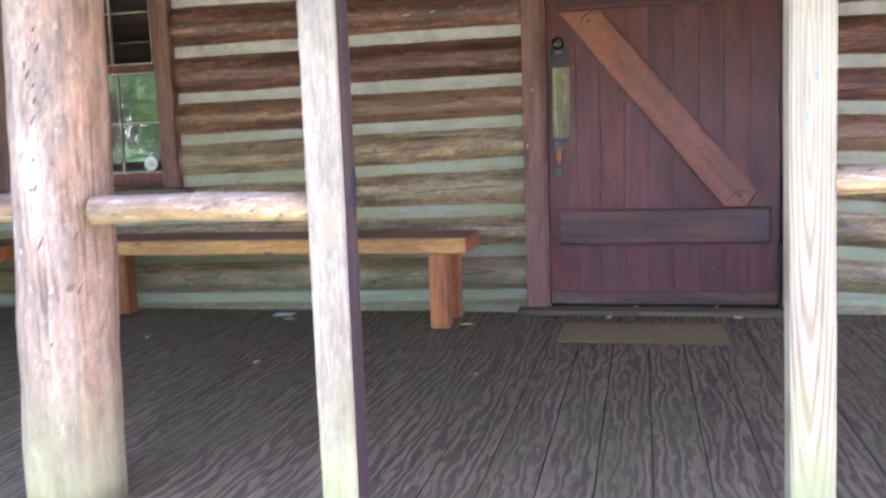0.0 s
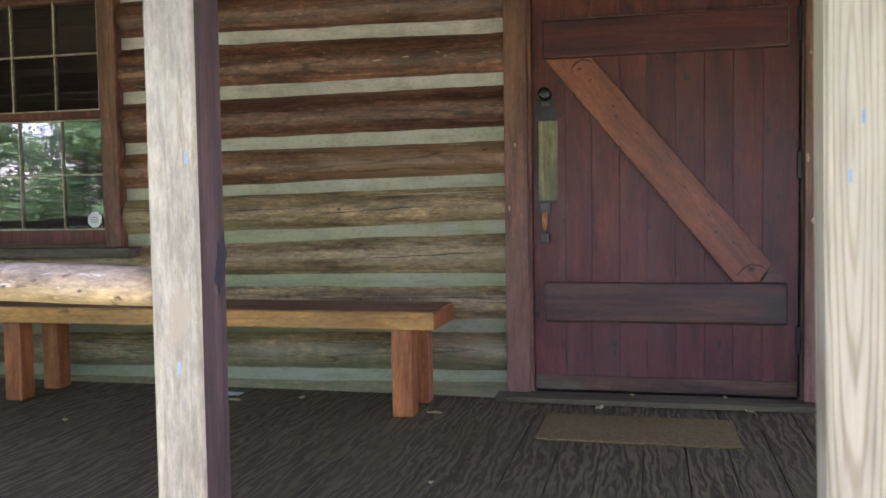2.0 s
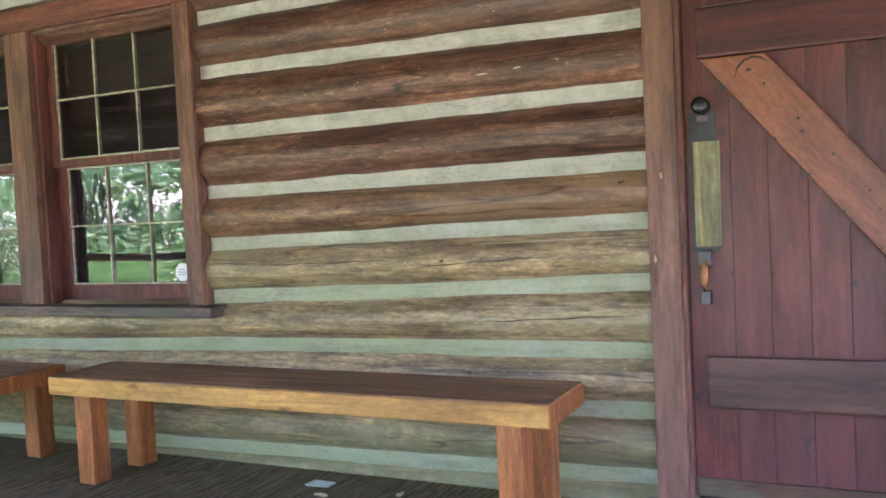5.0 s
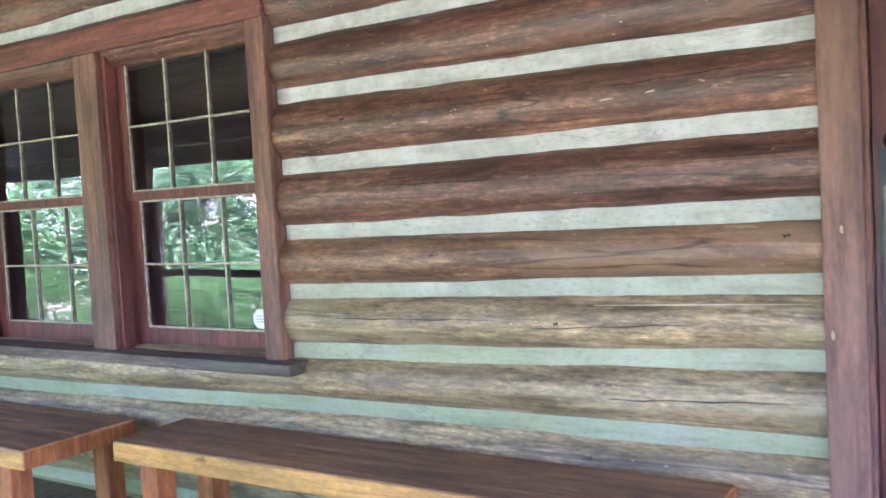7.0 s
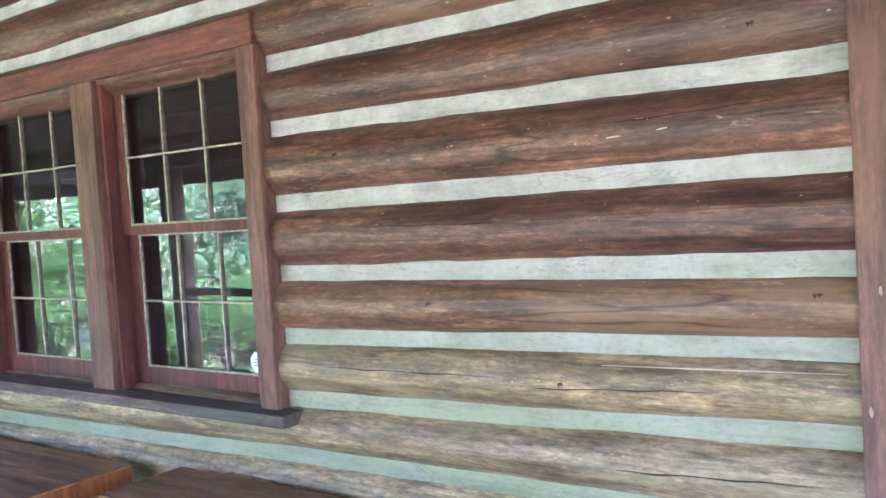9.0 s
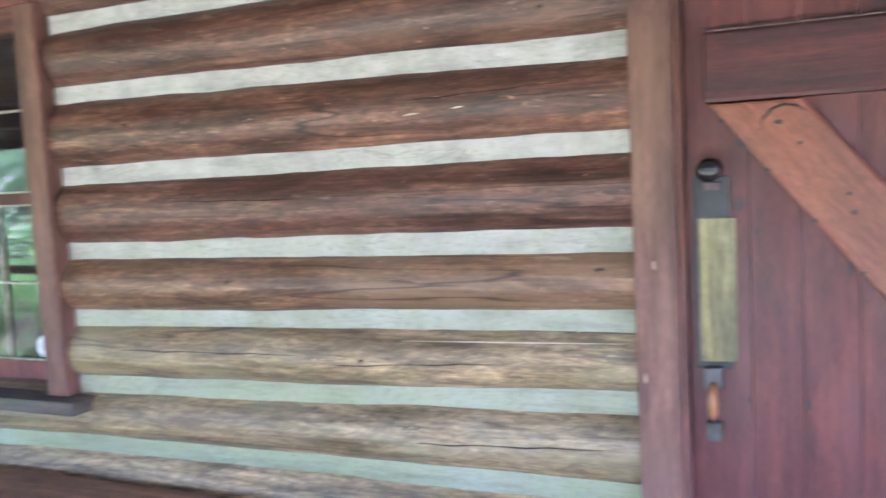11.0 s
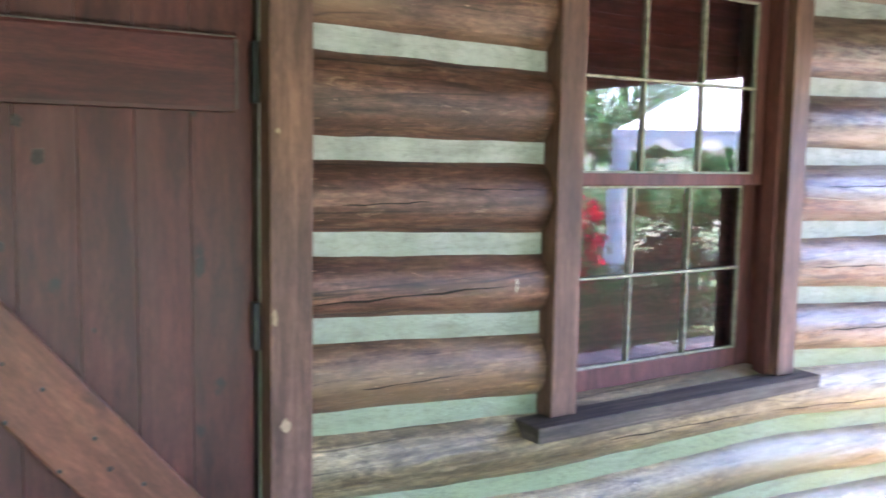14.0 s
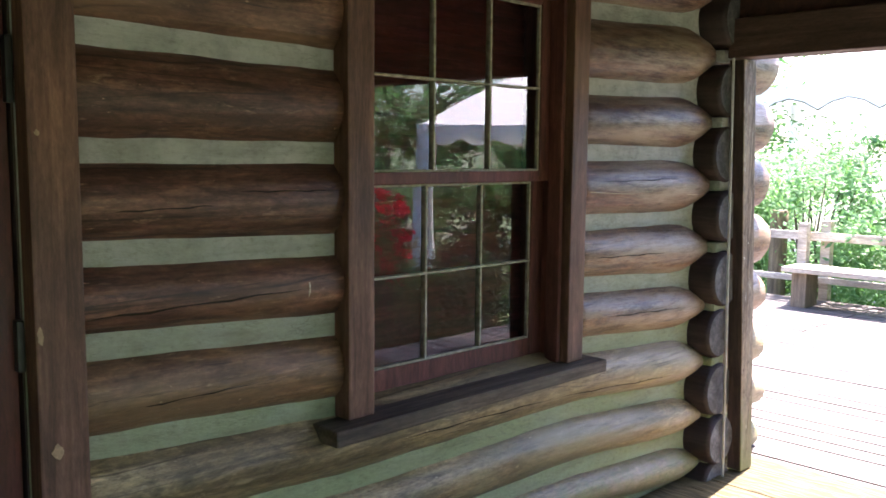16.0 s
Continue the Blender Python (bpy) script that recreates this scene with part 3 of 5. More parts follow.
def log_piece(row, x0, x1, parent):
    """The log under joint `row`, from x0 to x1."""
    n = max(4, int((x1 - x0) / 0.07))
    bm = bmesh.new()
    rings, seg = [], 20
    for i in range(n + 1):
        x = x0 + (x1 - x0) * i / n
        half = HALF + 0.007 * min(1.0, max(0.0, (x - 2.3) / 0.3))
        top, low = joint(row, x) - half, joint(row + 1, x) + half
        zc, hv = (top + low) / 2, (top - low) / 2
        tip = min(1.0, max(0.0, (x - 3.14) / 0.29)) ** 1.5 * min(1.0, max(0.0, (3.56 - x) / 0.1))
        hv *= 1 - 0.74 * tip
        rz, ry, yc = hv * 1.25, 0.122 + 0.008 * noise.noise(Vector((x * 0.8, row * 3.1, 0))), WALL_Y + 0.074
        ry += 0.030 * min(1.0, max(0.0, (x - 2.35) / 0.6)) * min(1.0, max(0.0, (3.62 - x) / 0.15)) - 0.045 * tip
        ring = []
        for k in range(seg):
            a = 2 * math.pi * k / seg
            wob = 1 + 0.035 * noise.noise(Vector((x * 1.7, row * 7.3, math.cos(a) * 1.5 + math.sin(a)))) + 0.032 * noise.noise(Vector((x * 6, row * 5.3, a * 2))) + 0.014 * noise.noise(Vector((x * 19, row * 2.3, a * 3)))
            ring.append(bm.verts.new((x, yc - ry * math.cos(a) * wob, zc + rz * math.sin(a) * wob)))
        rings.append(ring)
    if x1 > 3.8:
        # the sawn end is rounded off
        for back, f in ((1, 0.80), (0, 0.55)):
            mid = sum((v.co for v in rings[-1]), Vector()) / seg
            rings.append([bm.verts.new((x1 + 0.030 - 0.014 * back, mid.y + (v.co.y - mid.y) * f, mid.z + (v.co.z - mid.z) * f)) for v in rings[n]])
    for a, b in zip(rings, rings[1:]):
        for k in range(seg):
            bm.faces.new((a[k], a[(k + 1) % seg], b[(k + 1) % seg], b[k]))
    for r in (rings[0], rings[-1]):
        bm.faces.new(r)
    zm = (joint(row, (x0 + x1) / 2) + joint(row + 1, (x0 + x1) / 2)) / 2
    hi, lo = (1.05, 0.62) if x0 > 0 else (1.25, 0.86)
    mat = M_LOG_RED if zm > hi else M_LOG_MID if zm > lo else M_LOG_LOW
    return part("log", bm, mat, parent, smooth=True)


for r in range(len(CHINKS) - 1):
    zm = joint(r, 0)
    zl = (joint(r, 0) + joint(r + 1, 0)) / 2
    cut_win = WIN_Z[0] + 0.06 < zl < WIN_Z[1] + 0.06
    cut_door = zl < DOOR[2] + 0.05
    spans, x = [], -10.0
    if cut_win:
        spans.append((x, WIN_L[0] - 0.06))
        x = WIN_L[1] + 0.06
    if cut_door:
        spans.append((x, DOOR[0] - 0.06))
        x = DOOR[1] + 0.06
    if cut_win:
        spans.append((x, WIN_R[0] - 0.06))
        x = WIN_R[1] + 0.06
    spans.append((x, 3.935 + 0.022 * math.sin(r * 2.3)))
    for a, b in spans:
        log_piece(r, a, b, wall_front)

for x0, x1, z0, z1, y in ((-1.125, -1.065, 1.500, 1.506, 4.3145), (-1.27, -1.19, 1.492, 1.497, 4.3145), (-1.30, -0.69, 0.893, 0.906, 4.3195)):
    bm = bmesh.new()
    add_tube(bm, [(x0, y + 0.004, z0), ((x0 + x1) / 2, y, (z0 + z1) / 2 + 0.001), (x1, y + 0.004, z1)], [0.0006, 0.0022, 0.0006], 6)
    part("splinter", bm, M_SPLINTER, wall_front, "pale raw splinter on a log")

log_skins = [bvhtree.BVHTree.FromPolygons([v.co for v in c.data.vertices], [p.vertices for p in c.data.polygons]) for c in bpy.data.objects if c.name.split(".")[0] == "log" and c.parent == wall_front]


def log_mark(name, x0, z0, x1, z1, r, mat, label):
    """A thin streak that follows the face of a log."""
    pts = []
    for i in range(9):
        x, z = x0 + (x1 - x0) * i / 8, z0 + (z1 - z0) * i / 8 + r * 0.8 * math.sin(i * 2.3)
        ys = [h[0].y for h in (t.ray_cast(Vector((x, 3.9, z)), Vector((0, 1, 0)), 1.0) for t in log_skins) if h[0] is not None]
        pts.append((x, (min(ys) if ys else WALL_Y) + r * 0.25, z))
    part(name, tube(pts, [r * 0.3, *[r * (0.75 + 0.25 * math.sin(i * 1.9)) for i in range(7)], r * 0.3], 6), mat, wall_front, label)


M_KNOT_LOG = plain("brown_knot", (0.045, 0.026, 0.018), 0.7, 0, 0.4, 90)
M_CRACK = plain("dark_crack", (0.022, 0.014, 0.010), 0.9, 0, 0.3, 60)
log_mark("splinter", 1.252, 1.060, 1.252, 1.021, 0.0042, M_SPLINTER, "pale raw nick in a log")
for x0, z0, x1, z1, r in ((0.67, 1.031, 1.23, 1.044, 0.0036), (0.72, 1.262, 1.02, 1.270, 0.0022), (1.05, 1.300, 1.36, 1.296, 0.0022), (0.75, 0.815, 1.10, 0.820, 0.0022), (-2.30, 0.830, -1.62, 0.842, 0.0024), (-1.55, 0.815, -0.98, 0.846, 0.0022),
                          (-1.30, 0.612, -0.75, 0.640, 0.0026), (-2.05, 1.292, -1.50, 1.285, 0.0020), (-1.25, 1.530, -0.80, 1.545, 0.0020), (2.55, 1.30, 3.05, 1.306, 0.0026), (2.60, 0.80, 3.10, 0.778, 0.0028), (2.50, 1.025, 2.95, 1.015, 0.0026), (1.60, 0.560, 2.30, 0.545, 0.0028), (2.35, 0.540, 3.05, 0.505, 0.0030)):
    log_mark("crack", x0, z0, x1, z1, r, M_CRACK, "dark drying crack")
for x, z, w in ((-0.748, 1.085, 0.012), (-0.871, 1.726, 0.012), (-1.335, 0.426, 0.010), (-1.86, 1.05, 0.010), (-1.42, 0.835, 0.009), (-2.2, 1.53, 0.011)):
    log_mark("knot", x - w, z, x + w, z + 0.003, 0.0048, M_KNOT_LOG, "small dark knot")
thread = [(2.445 + 0.75 * i / 6, 4.289 + 0.012 * math.sin(i / 6 * math.pi), 1.266 - 0.028 * i / 6 - 0.004 * math.sin(i / 6 * math.pi)) for i in range(7)]
part("thread", tube(thread, [0.0011] * 7, 5), M_SPLINTER, wall_front, "thin pale thread across the logs")

# the crossing wall: its logs lie half a course lower and stick out past the corner
wall_east = bmesh.new()
add_box(wall_east, 3.33, 3.47, 4.57, 9.0, -0.5, 2.6)
wall_east = tagged(finish("wall_east", wall_east, M_CHINK), "side wall of round logs with notched corner", "wall", kind="structure")
for r in range(len(CHINKS)):
    zc = joint(r, 3.40)
    bm = bmesh.new()
    y0 = 4.245 + 0.012 * math.sin(r * 1.7)
    pts = [(3.385, y0 + 0.004, zc), (3.385, y0 + 0.02, zc), (3.395, 4.6, zc), (3.405, 6.5, zc), (3.405, 9.0, zc)]
    rr = 0.115 + 0.005 * math.sin(r * 2.9)
    rings = add_tube(bm, pts, [rr - 0.012, rr, rr, rr, rr], 24, True, 0, 0.03)
    bm.faces.ensure_lookup_table()
    bm.faces[-2].material_index = 1
    ob = part("log", bm, [M_LOG_SHADED, M_LOG_END], wall_east, smooth=True)
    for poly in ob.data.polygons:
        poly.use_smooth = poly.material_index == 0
# unseen walls and floor, added in near-black to keep the inside dark
wall_far = bmesh.new()
add_box(wall_far, -10.0, 3.30, 8.8, 9.0, -0.5, 2.6)
add_box(wall_far, -10.0, -9.85, 4.57, 8.8, -0.5, 2.6)
tagged(finish("wall_back", wall_far, M_DARKROOM), "unseen closing walls added behind the cabin front", "wall", kind="structure")
inner = bmesh.new()
add_box(inner, -9.85, 3.30, 4.60, 8.8, -0.02, 0.0)
tagged(finish("floor_inside", inner, M_DARKROOM), "unseen dark floor added inside the cabin", "floor", kind="structure")

# ---- door ----
door = holder("door_1", 0, 4.36, 0.02, "closed red-stained plank door with Z brace", "door", kind="structure")


def door_part(name, bm, mat, parent=door, label="", smooth=False):
    bmesh.ops.translate(bm, vec=(0, -4.36, -0.02), verts=bm.verts)
    return part(name, bm, mat, parent, label, smooth)


edges = [-0.545, -0.405, -0.293, -0.176, -0.062, 0.055, 0.172, 0.285, 0.402, 0.5415]
for a, b in zip(edges, edges[1:]):
    door_part("plank", box(a + 0.0006, b - 0.0006, 4.372 + random.uniform(0, 0.0015), 4.42, 0.035, 2.0, 0.0011), M_DOOR)
for z0, z1 in ((1.467, 1.630), (0.335, 0.506)):
    door_part("rail", box(-0.498, 0.498, 4.343, 4.371, z0, z1, 0.010), M_RAIL_RED if z0 > 1 else M_RAIL_LOW)
door_part("kick_strip", box(-0.543, 0.540, 4.3625, 4.3715, 0.036, 0.098, 0.003), M_KICK, label="worn weather strip at the foot")
brace = bmesh.new()
a, b = Vector((-0.475, 0, 1.515)), Vector((0.415, 0, 0.445))
d = (b - a).normalized()
nrm = Vector((d.z, 0, -d.x)) * 0.067
corners = [Vector(c) for c in ((-0.487, 0, 1.464), (-0.288, 0, 1.464), (0.436, 0, 0.585), (0.380, 0, 0.512), (0.285, 0, 0.511))]
lo = [brace.verts.new((c.x, 4.338, c.z)) for c in corners]
hi = [brace.verts.new((c.x, 4.3705, c.z)) for c in corners]
brace.faces.new(lo)
brace.faces.new(hi)
for i in range(5):
    brace.faces.new((lo[i], lo[(i + 1) % 5], hi[(i + 1) % 5], hi[i]))
bmesh.ops.bevel(brace, geom=list(brace.edges), offset=0.006, segments=2, affect="EDGES", profile=0.6)
bmesh.ops.translate(brace, vec=(0, -4.36, -0.02), verts=brace.verts)
turn = Matrix.Rotation(math.atan2(-d.z, d.x), 4, "Y")
bmesh.ops.transform(brace, matrix=turn.inverted(), verts=brace.verts)
part("brace", brace, M_BRACE, door, "lighter diagonal brace board").matrix_basis = turn
plate = door_part("plate", box(-0.520, -0.436, 4.366, 4.371, 0.862, 1.204, 0.002), M_BRASS, label="tarnished brass push plate")
back = door_part("backplate", box(-0.530, -0.448, 4.3675, 4.3715, 0.845, 1.300, 0.002), M_IRON)
for sx in (-0.513, -0.443):
    for sz in (0.872, 1.195):
        door_part("screw", tube([(sx, 4.363, sz), (sx, 4.367, sz)], [0.003, 0.003], 8), M_STEEL)
knob = bmesh.new()
add_tube(knob, [(-0.487, 4.372, 1.316), (-0.487, 4.350, 1.316), (-0.487, 4.343, 1.316), (-0.487, 4.330, 1.316), (-0.487, 4.316, 1.316), (-0.487, 4.309, 1.316), (-0.487, 4.307, 1.316)],
         [0.027, 0.024, 0.016, 0.025, 0.027, 0.018, 0.006], 20)
door_part("knob", knob, M_BLACK, label="round black knob", smooth=True)
door_part("latch", box(-0.511, -0.470, 4.345, 4.371, 0.800, 0.852, 0.004), M_STEEL)
grip = bmesh.new()
add_tube(grip, [(-0.490, 4.345, 0.815), (-0.490, 4.325, 0.800), (-0.490, 4.320, 0.775), (-0.490, 4.322, 0.745), (-0.491, 4.335, 0.722)], [0.006, 0.010, 0.013, 0.010, 0.005], 12)
door_part("handle", grip, plain("handle_wood", (0.34, 0.15, 0.05), 0.35), label="turned wooden handle", smooth=True)
door_part("latch", box(-0.508, -0.474, 4.338, 4.371, 0.675, 0.722, 0.006), M_STEEL)
for z0, z1 in ((1.49, 1.625), (0.935, 1.045), (0.22, 0.33)):
    door_part("hinge", box(0.533, 0.549, 4.345, 4.371, z0, z1, 0.004), M_IRON)
for i in range(26):
    p = a + d * (0.08 + 0.05 * i)
    if i % 3 == 0:
        for s in (0.045, -0.045):
            q = p + nrm.normalized() * s
            if 0.56 < q.z < 1.44:
                door_part("nail", tube([(q.x, 4.3355, q.z), (q.x, 4.339, q.z)], [0.0048, 0.0048], 8), M_IRON)

M_KNOT = plain("dark_knot", (0.042, 0.022, 0.019), 0.55, 0, 0.4, 90, 0.4)


def knot(x, z, w, h, y):
    """A knot a hair proud of its board, with an uneven rim."""
    bm = bmesh.new()
    rim = [(x + math.cos(i * 0.449) * w * (1 + 0.22 * math.sin(i * 2.1 + x * 40)), z + math.sin(i * 0.449) * h * (1 + 0.2 * math.cos(i * 1.7 + z * 30))) for i in range(14)]
    near, far = [bm.verts.new((px, y, pz)) for px, pz in rim], [bm.verts.new((x + (px - x) * 1.05, y + 0.003, z + (pz - z) * 1.05)) for px, pz in rim]
    bm.faces.new(near)
    for i in range(14):
        bm.faces.new((near[i], near[(i + 1) % 14], far[(i + 1) % 14], far[i]))
    door_part("knot", bm, M_KNOT)


for kx, kz, kw, kh in ((0.419, 1.13, 0.012, 0.026), (0.063, 1.435, 0.012, 0.014), (0.100, 1.366, 0.015, 0.019), (0.041, 1.69, 0.010, 0.017), (0.028, 1.19, 0.008, 0.012), (-0.027, 1.205, 0.005, 0.011),
                       (-0.286, 0.769, 0.007, 0.016), (-0.022, 1.448, 0.007, 0.010), (0.197, 1.009, 0.004, 0.006), (-0.412, 0.772, 0.005, 0.009), (0.035, 0.554, 0.010, 0.016), (0.232, 0.24, 0.012, 0.022), (-0.389, 1.168, 0.005, 0.014), (-0.20, 0.20, 0.007, 0.012)):
    knot(kx, kz, kw * 0.85, kh * 0.9, 4.3712)
for kx, kz, kw, kh in ((-0.187, 1.211, 0.006, 0.007), (-0.338, 1.415, 0.009, 0.006), (0.355, 0.565, 0.013, 0.010), (0.215, 0.72, 0.007, 0.006), (0.02, 0.965, 0.004, 0.005)):
    knot(kx, kz, kw, kh, 4.3374)

def groove(points, r=0.0028):
    """A dark routed line on the brace."""
    bm = bmesh.new()
    add_tube(bm, [(x, 4.3372, z) for x, z in points], [r * 0.5, *[r] * (len(points) - 2), r * 0.5], 6)
    door_part("groove", bm, M_KNOT)


groove([(-0.378, 1.398), (-0.370, 1.424), (-0.352, 1.444), (-0.326, 1.453), (-0.300, 1.448), (-0.284, 1.436)], 0.0034)
groove([(0.300, 0.540), (0.322, 0.570), (0.352, 0.585), (0.392, 0.580), (0.420, 0.560)], 0.0028)
edge = bmesh.new()
lo = [edge.verts.new((x, 4.350, z)) for x, z in ((0.395, 0.513), (0.432, 0.578), (0.456, 0.560), (0.478, 0.532), (0.484, 0.513))]
hi = [edge.verts.new((v.co.x, 4.3705, v.co.z)) for v in lo]
edge.faces.new(lo)
edge.faces.new(hi)
for i in range(5):
    edge.faces.new((lo[i], lo[(i + 1) % 5], hi[(i + 1) % 5], hi[i]))
door_part("brace_foot", edge, M_RAIL_LOW, label="dark worn foot block of the brace")
M_PALE_BROWN = plain("worn_paint_edge", (0.115, 0.082, 0.075), 0.7, 0, 0.5, 40, 0.3)
door_part("worn_edge", box(-0.490, 0.492, 4.3418, 4.3475, 1.6270, 1.6305, 0.0010), M_PALE_BROWN, label="pale top edge")
door_part("worn_edge", box(0.4920, 0.4975, 4.3420, 4.3475, 1.475, 1.624, 0.0010), M_PALE_BROWN, label="pale side edge")
door_part("keeper", box(-0.505, -0.468, 4.362, 4.368, 1.268, 1.287, 0.002), M_PALE_BROWN, label="pale small tag below the knob")

frame_1 = holder("trim_door", 0, 4.31, 0, "red-brown board casing round the door", "door frame", kind="structure")


def trim_part(name, bm, mat, parent, label=""):
    bmesh.ops.translate(bm, vec=-Vector(parent.location), verts=bm.verts)
    return part(name, bm, mat, parent, label)


trim_part("jamb", box(-0.660, -0.560, 4.300, 4.362, 0.03, 2.03, 0.005), M_CASING, frame_1)
trim_part("jamb", box(0.553, 0.657, 4.300, 4.362, 0.03, 2.03, 0.005), M_CASING, frame_1)
trim_part("lintel", box(-0.68, 0.68, 4.300, 4.362, 2.034, 2.15, 0.005), M_CASING_H, frame_1)
trim_part("jamb", box(-0.559, -0.548, 4.33, 4.50, 0.03, 2.02, 0.0), M_CASING, frame_1)
# dark jamb: the shade of the gap is put into its colour
trim_part("jamb", box(0.5475, 0.5517, 4.364, 4.50, 0.03, 2.02, 0.0), M_POST_SIDE, frame_1)
trim_part("threshold", box(-0.70, 0.70, 4.215, 4.360, 0.003, 0.026, 0.005), M_THRESH, frame_1)
# added near-black sheet behind the planks; closes the opening
bd = bmesh.new()
add_box(bd, -0.55, 0.55, 4.45, 4.50, 0.0, 2.02)
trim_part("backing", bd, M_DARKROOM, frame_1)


for x, z, w, h in ((0.589, 0.765, 0.011, 0.016), (0.563, 1.015, 0.006, 0.018), (0.572, 1.430, 0.005, 0.006), (-0.612, 1.10, 0.004, 0.010), (-0.64, 0.83, 0.004, 0.012)):
    bm = bmesh.new()
    rim = [(math.cos(i * 0.5236) * w * (1 + 0.25 * math.sin(i * 2.3 + z * 9)), math.sin(i * 0.5236) * h * (1 + 0.2 * math.cos(i * 1.9))) for i in range(12)]
    front, rear = [bm.verts.new((x + a, 4.2992, z + c)) for a, c in rim], [bm.verts.new((x + a * 1.1, 4.3015, z + c * 1.1)) for a, c in rim]
    bm.faces.new(front)
    for i in range(12):
        bm.faces.new((front[i], front[(i + 1) % 12], rear[(i + 1) % 12], rear[i]))
    trim_part("knot", bm, M_SCAR, frame_1, "pale bare knot in the casing")


# ---- windows ----
def sash(parent, x0, x1, z0, z1, y, bottom):
    """One sash of six panes; bottom: height of its lower rail."""
    w = 0.062
    s = new("sash")
    s.parent = parent
    L = Vector(parent.location)

    def sub(name, bm, mat):
        bmesh.ops.translate(bm, vec=-L, verts=bm.verts)
        return part(name, bm, mat, s)
    sub("stile", box(x0, x0 + w, y, y + 0.030, z0, z1, 0.003), M_SASH)
    sub("stile", box(x1 - w, x1, y, y + 0.030, z0, z1, 0.003), M_SASH)
    sub("rail", box(x0 + w, x1 - w, y + 0.001, y + 0.029, z0, z0 + bottom, 0.003), M_SASH)
    sub("rail", box(x0 + w, x1 - w, y + 0.001, y + 0.029, z1 - 0.038, z1, 0.003), M_SASH)
    gx0, gx1, gz0, gz1 = x0 + w, x1 - w, z0 + bottom, z1 - 0.038
    pw, ph = (gx1 - gx0) / 3, (gz1 - gz0) / 2
    for i in (1, 2):
        sub("muntin", box(gx0 + pw * i - 0.0044, gx0 + pw * i + 0.0044, y + 0.004, y + 0.026, gz0, gz1, 0.003), M_PUTTY)
    sub("muntin", box(gx0, gx1, y + 0.0025, y + 0.027, gz0 + ph - 0.0042, gz0 + ph + 0.0042, 0.003), M_PUTTY)
    bead = bmesh.new()
    for bx0, bx1, bz0, bz1 in ((gx0, gx0 + 0.007, gz0, gz1), (gx1 - 0.007, gx1, gz0, gz1), (gx0 + 0.007, gx1 - 0.007, gz0, gz0 + 0.007), (gx0 + 0.007, gx1 - 0.007, gz1 - 0.007, gz1)):
        add_box(bead, bx0, bx1, y + 0.006, y + 0.018, bz0, bz1)
    sub("putty", bead, M_PUTTY)
    for i in range(3):
        for k in range(2):
            bm = box(gx0 + pw * i + 0.001, gx0 + pw * (i + 1) - 0.001, y + 0.015, y + 0.018, gz0 + ph * k + 0.001, gz0 + ph * (k + 1) - 0.001, 0)
            for f in bm.faces:
                f.material_index = 0 if f.calc_center_median().y < y + 0.0155 else 1
            g = sub("pane", bm, [M_GLASS, M_CLEAR])
            g.visible_shadow = False


def blind(x0, x1, mat, label):
    b = holder("window_blind", (x0 + x1) / 2, 4.512, WIN_Z[0] + 0.02, label, "blind", "window blinds")
    w = (x1 - x0) / 2 - 0.02
    bm = bmesh.new()
    vs = [bm.verts.new(c) for c in ((-w, -0.010, 0.0), (w, -0.010, 0.0), (w, 0.002, 0.044), (-w, 0.002, 0.044), (-w, -0.007, 0.0), (w, -0.007, 0.0), (w, 0.005, 0.044), (-w, 0.005, 0.044))]
    for q in ((0, 1, 2, 3), (4, 7, 6, 5), (0, 4, 5, 1), (2, 6, 7, 3), (0, 3, 7, 4), (1, 5, 6, 2)):
        bm.faces.new([vs[i] for i in q])
    first = part("slat", bm, mat, b)
    for i in range(1, 31):
        again(first, b, pose(0, 0, 0.041 * i))


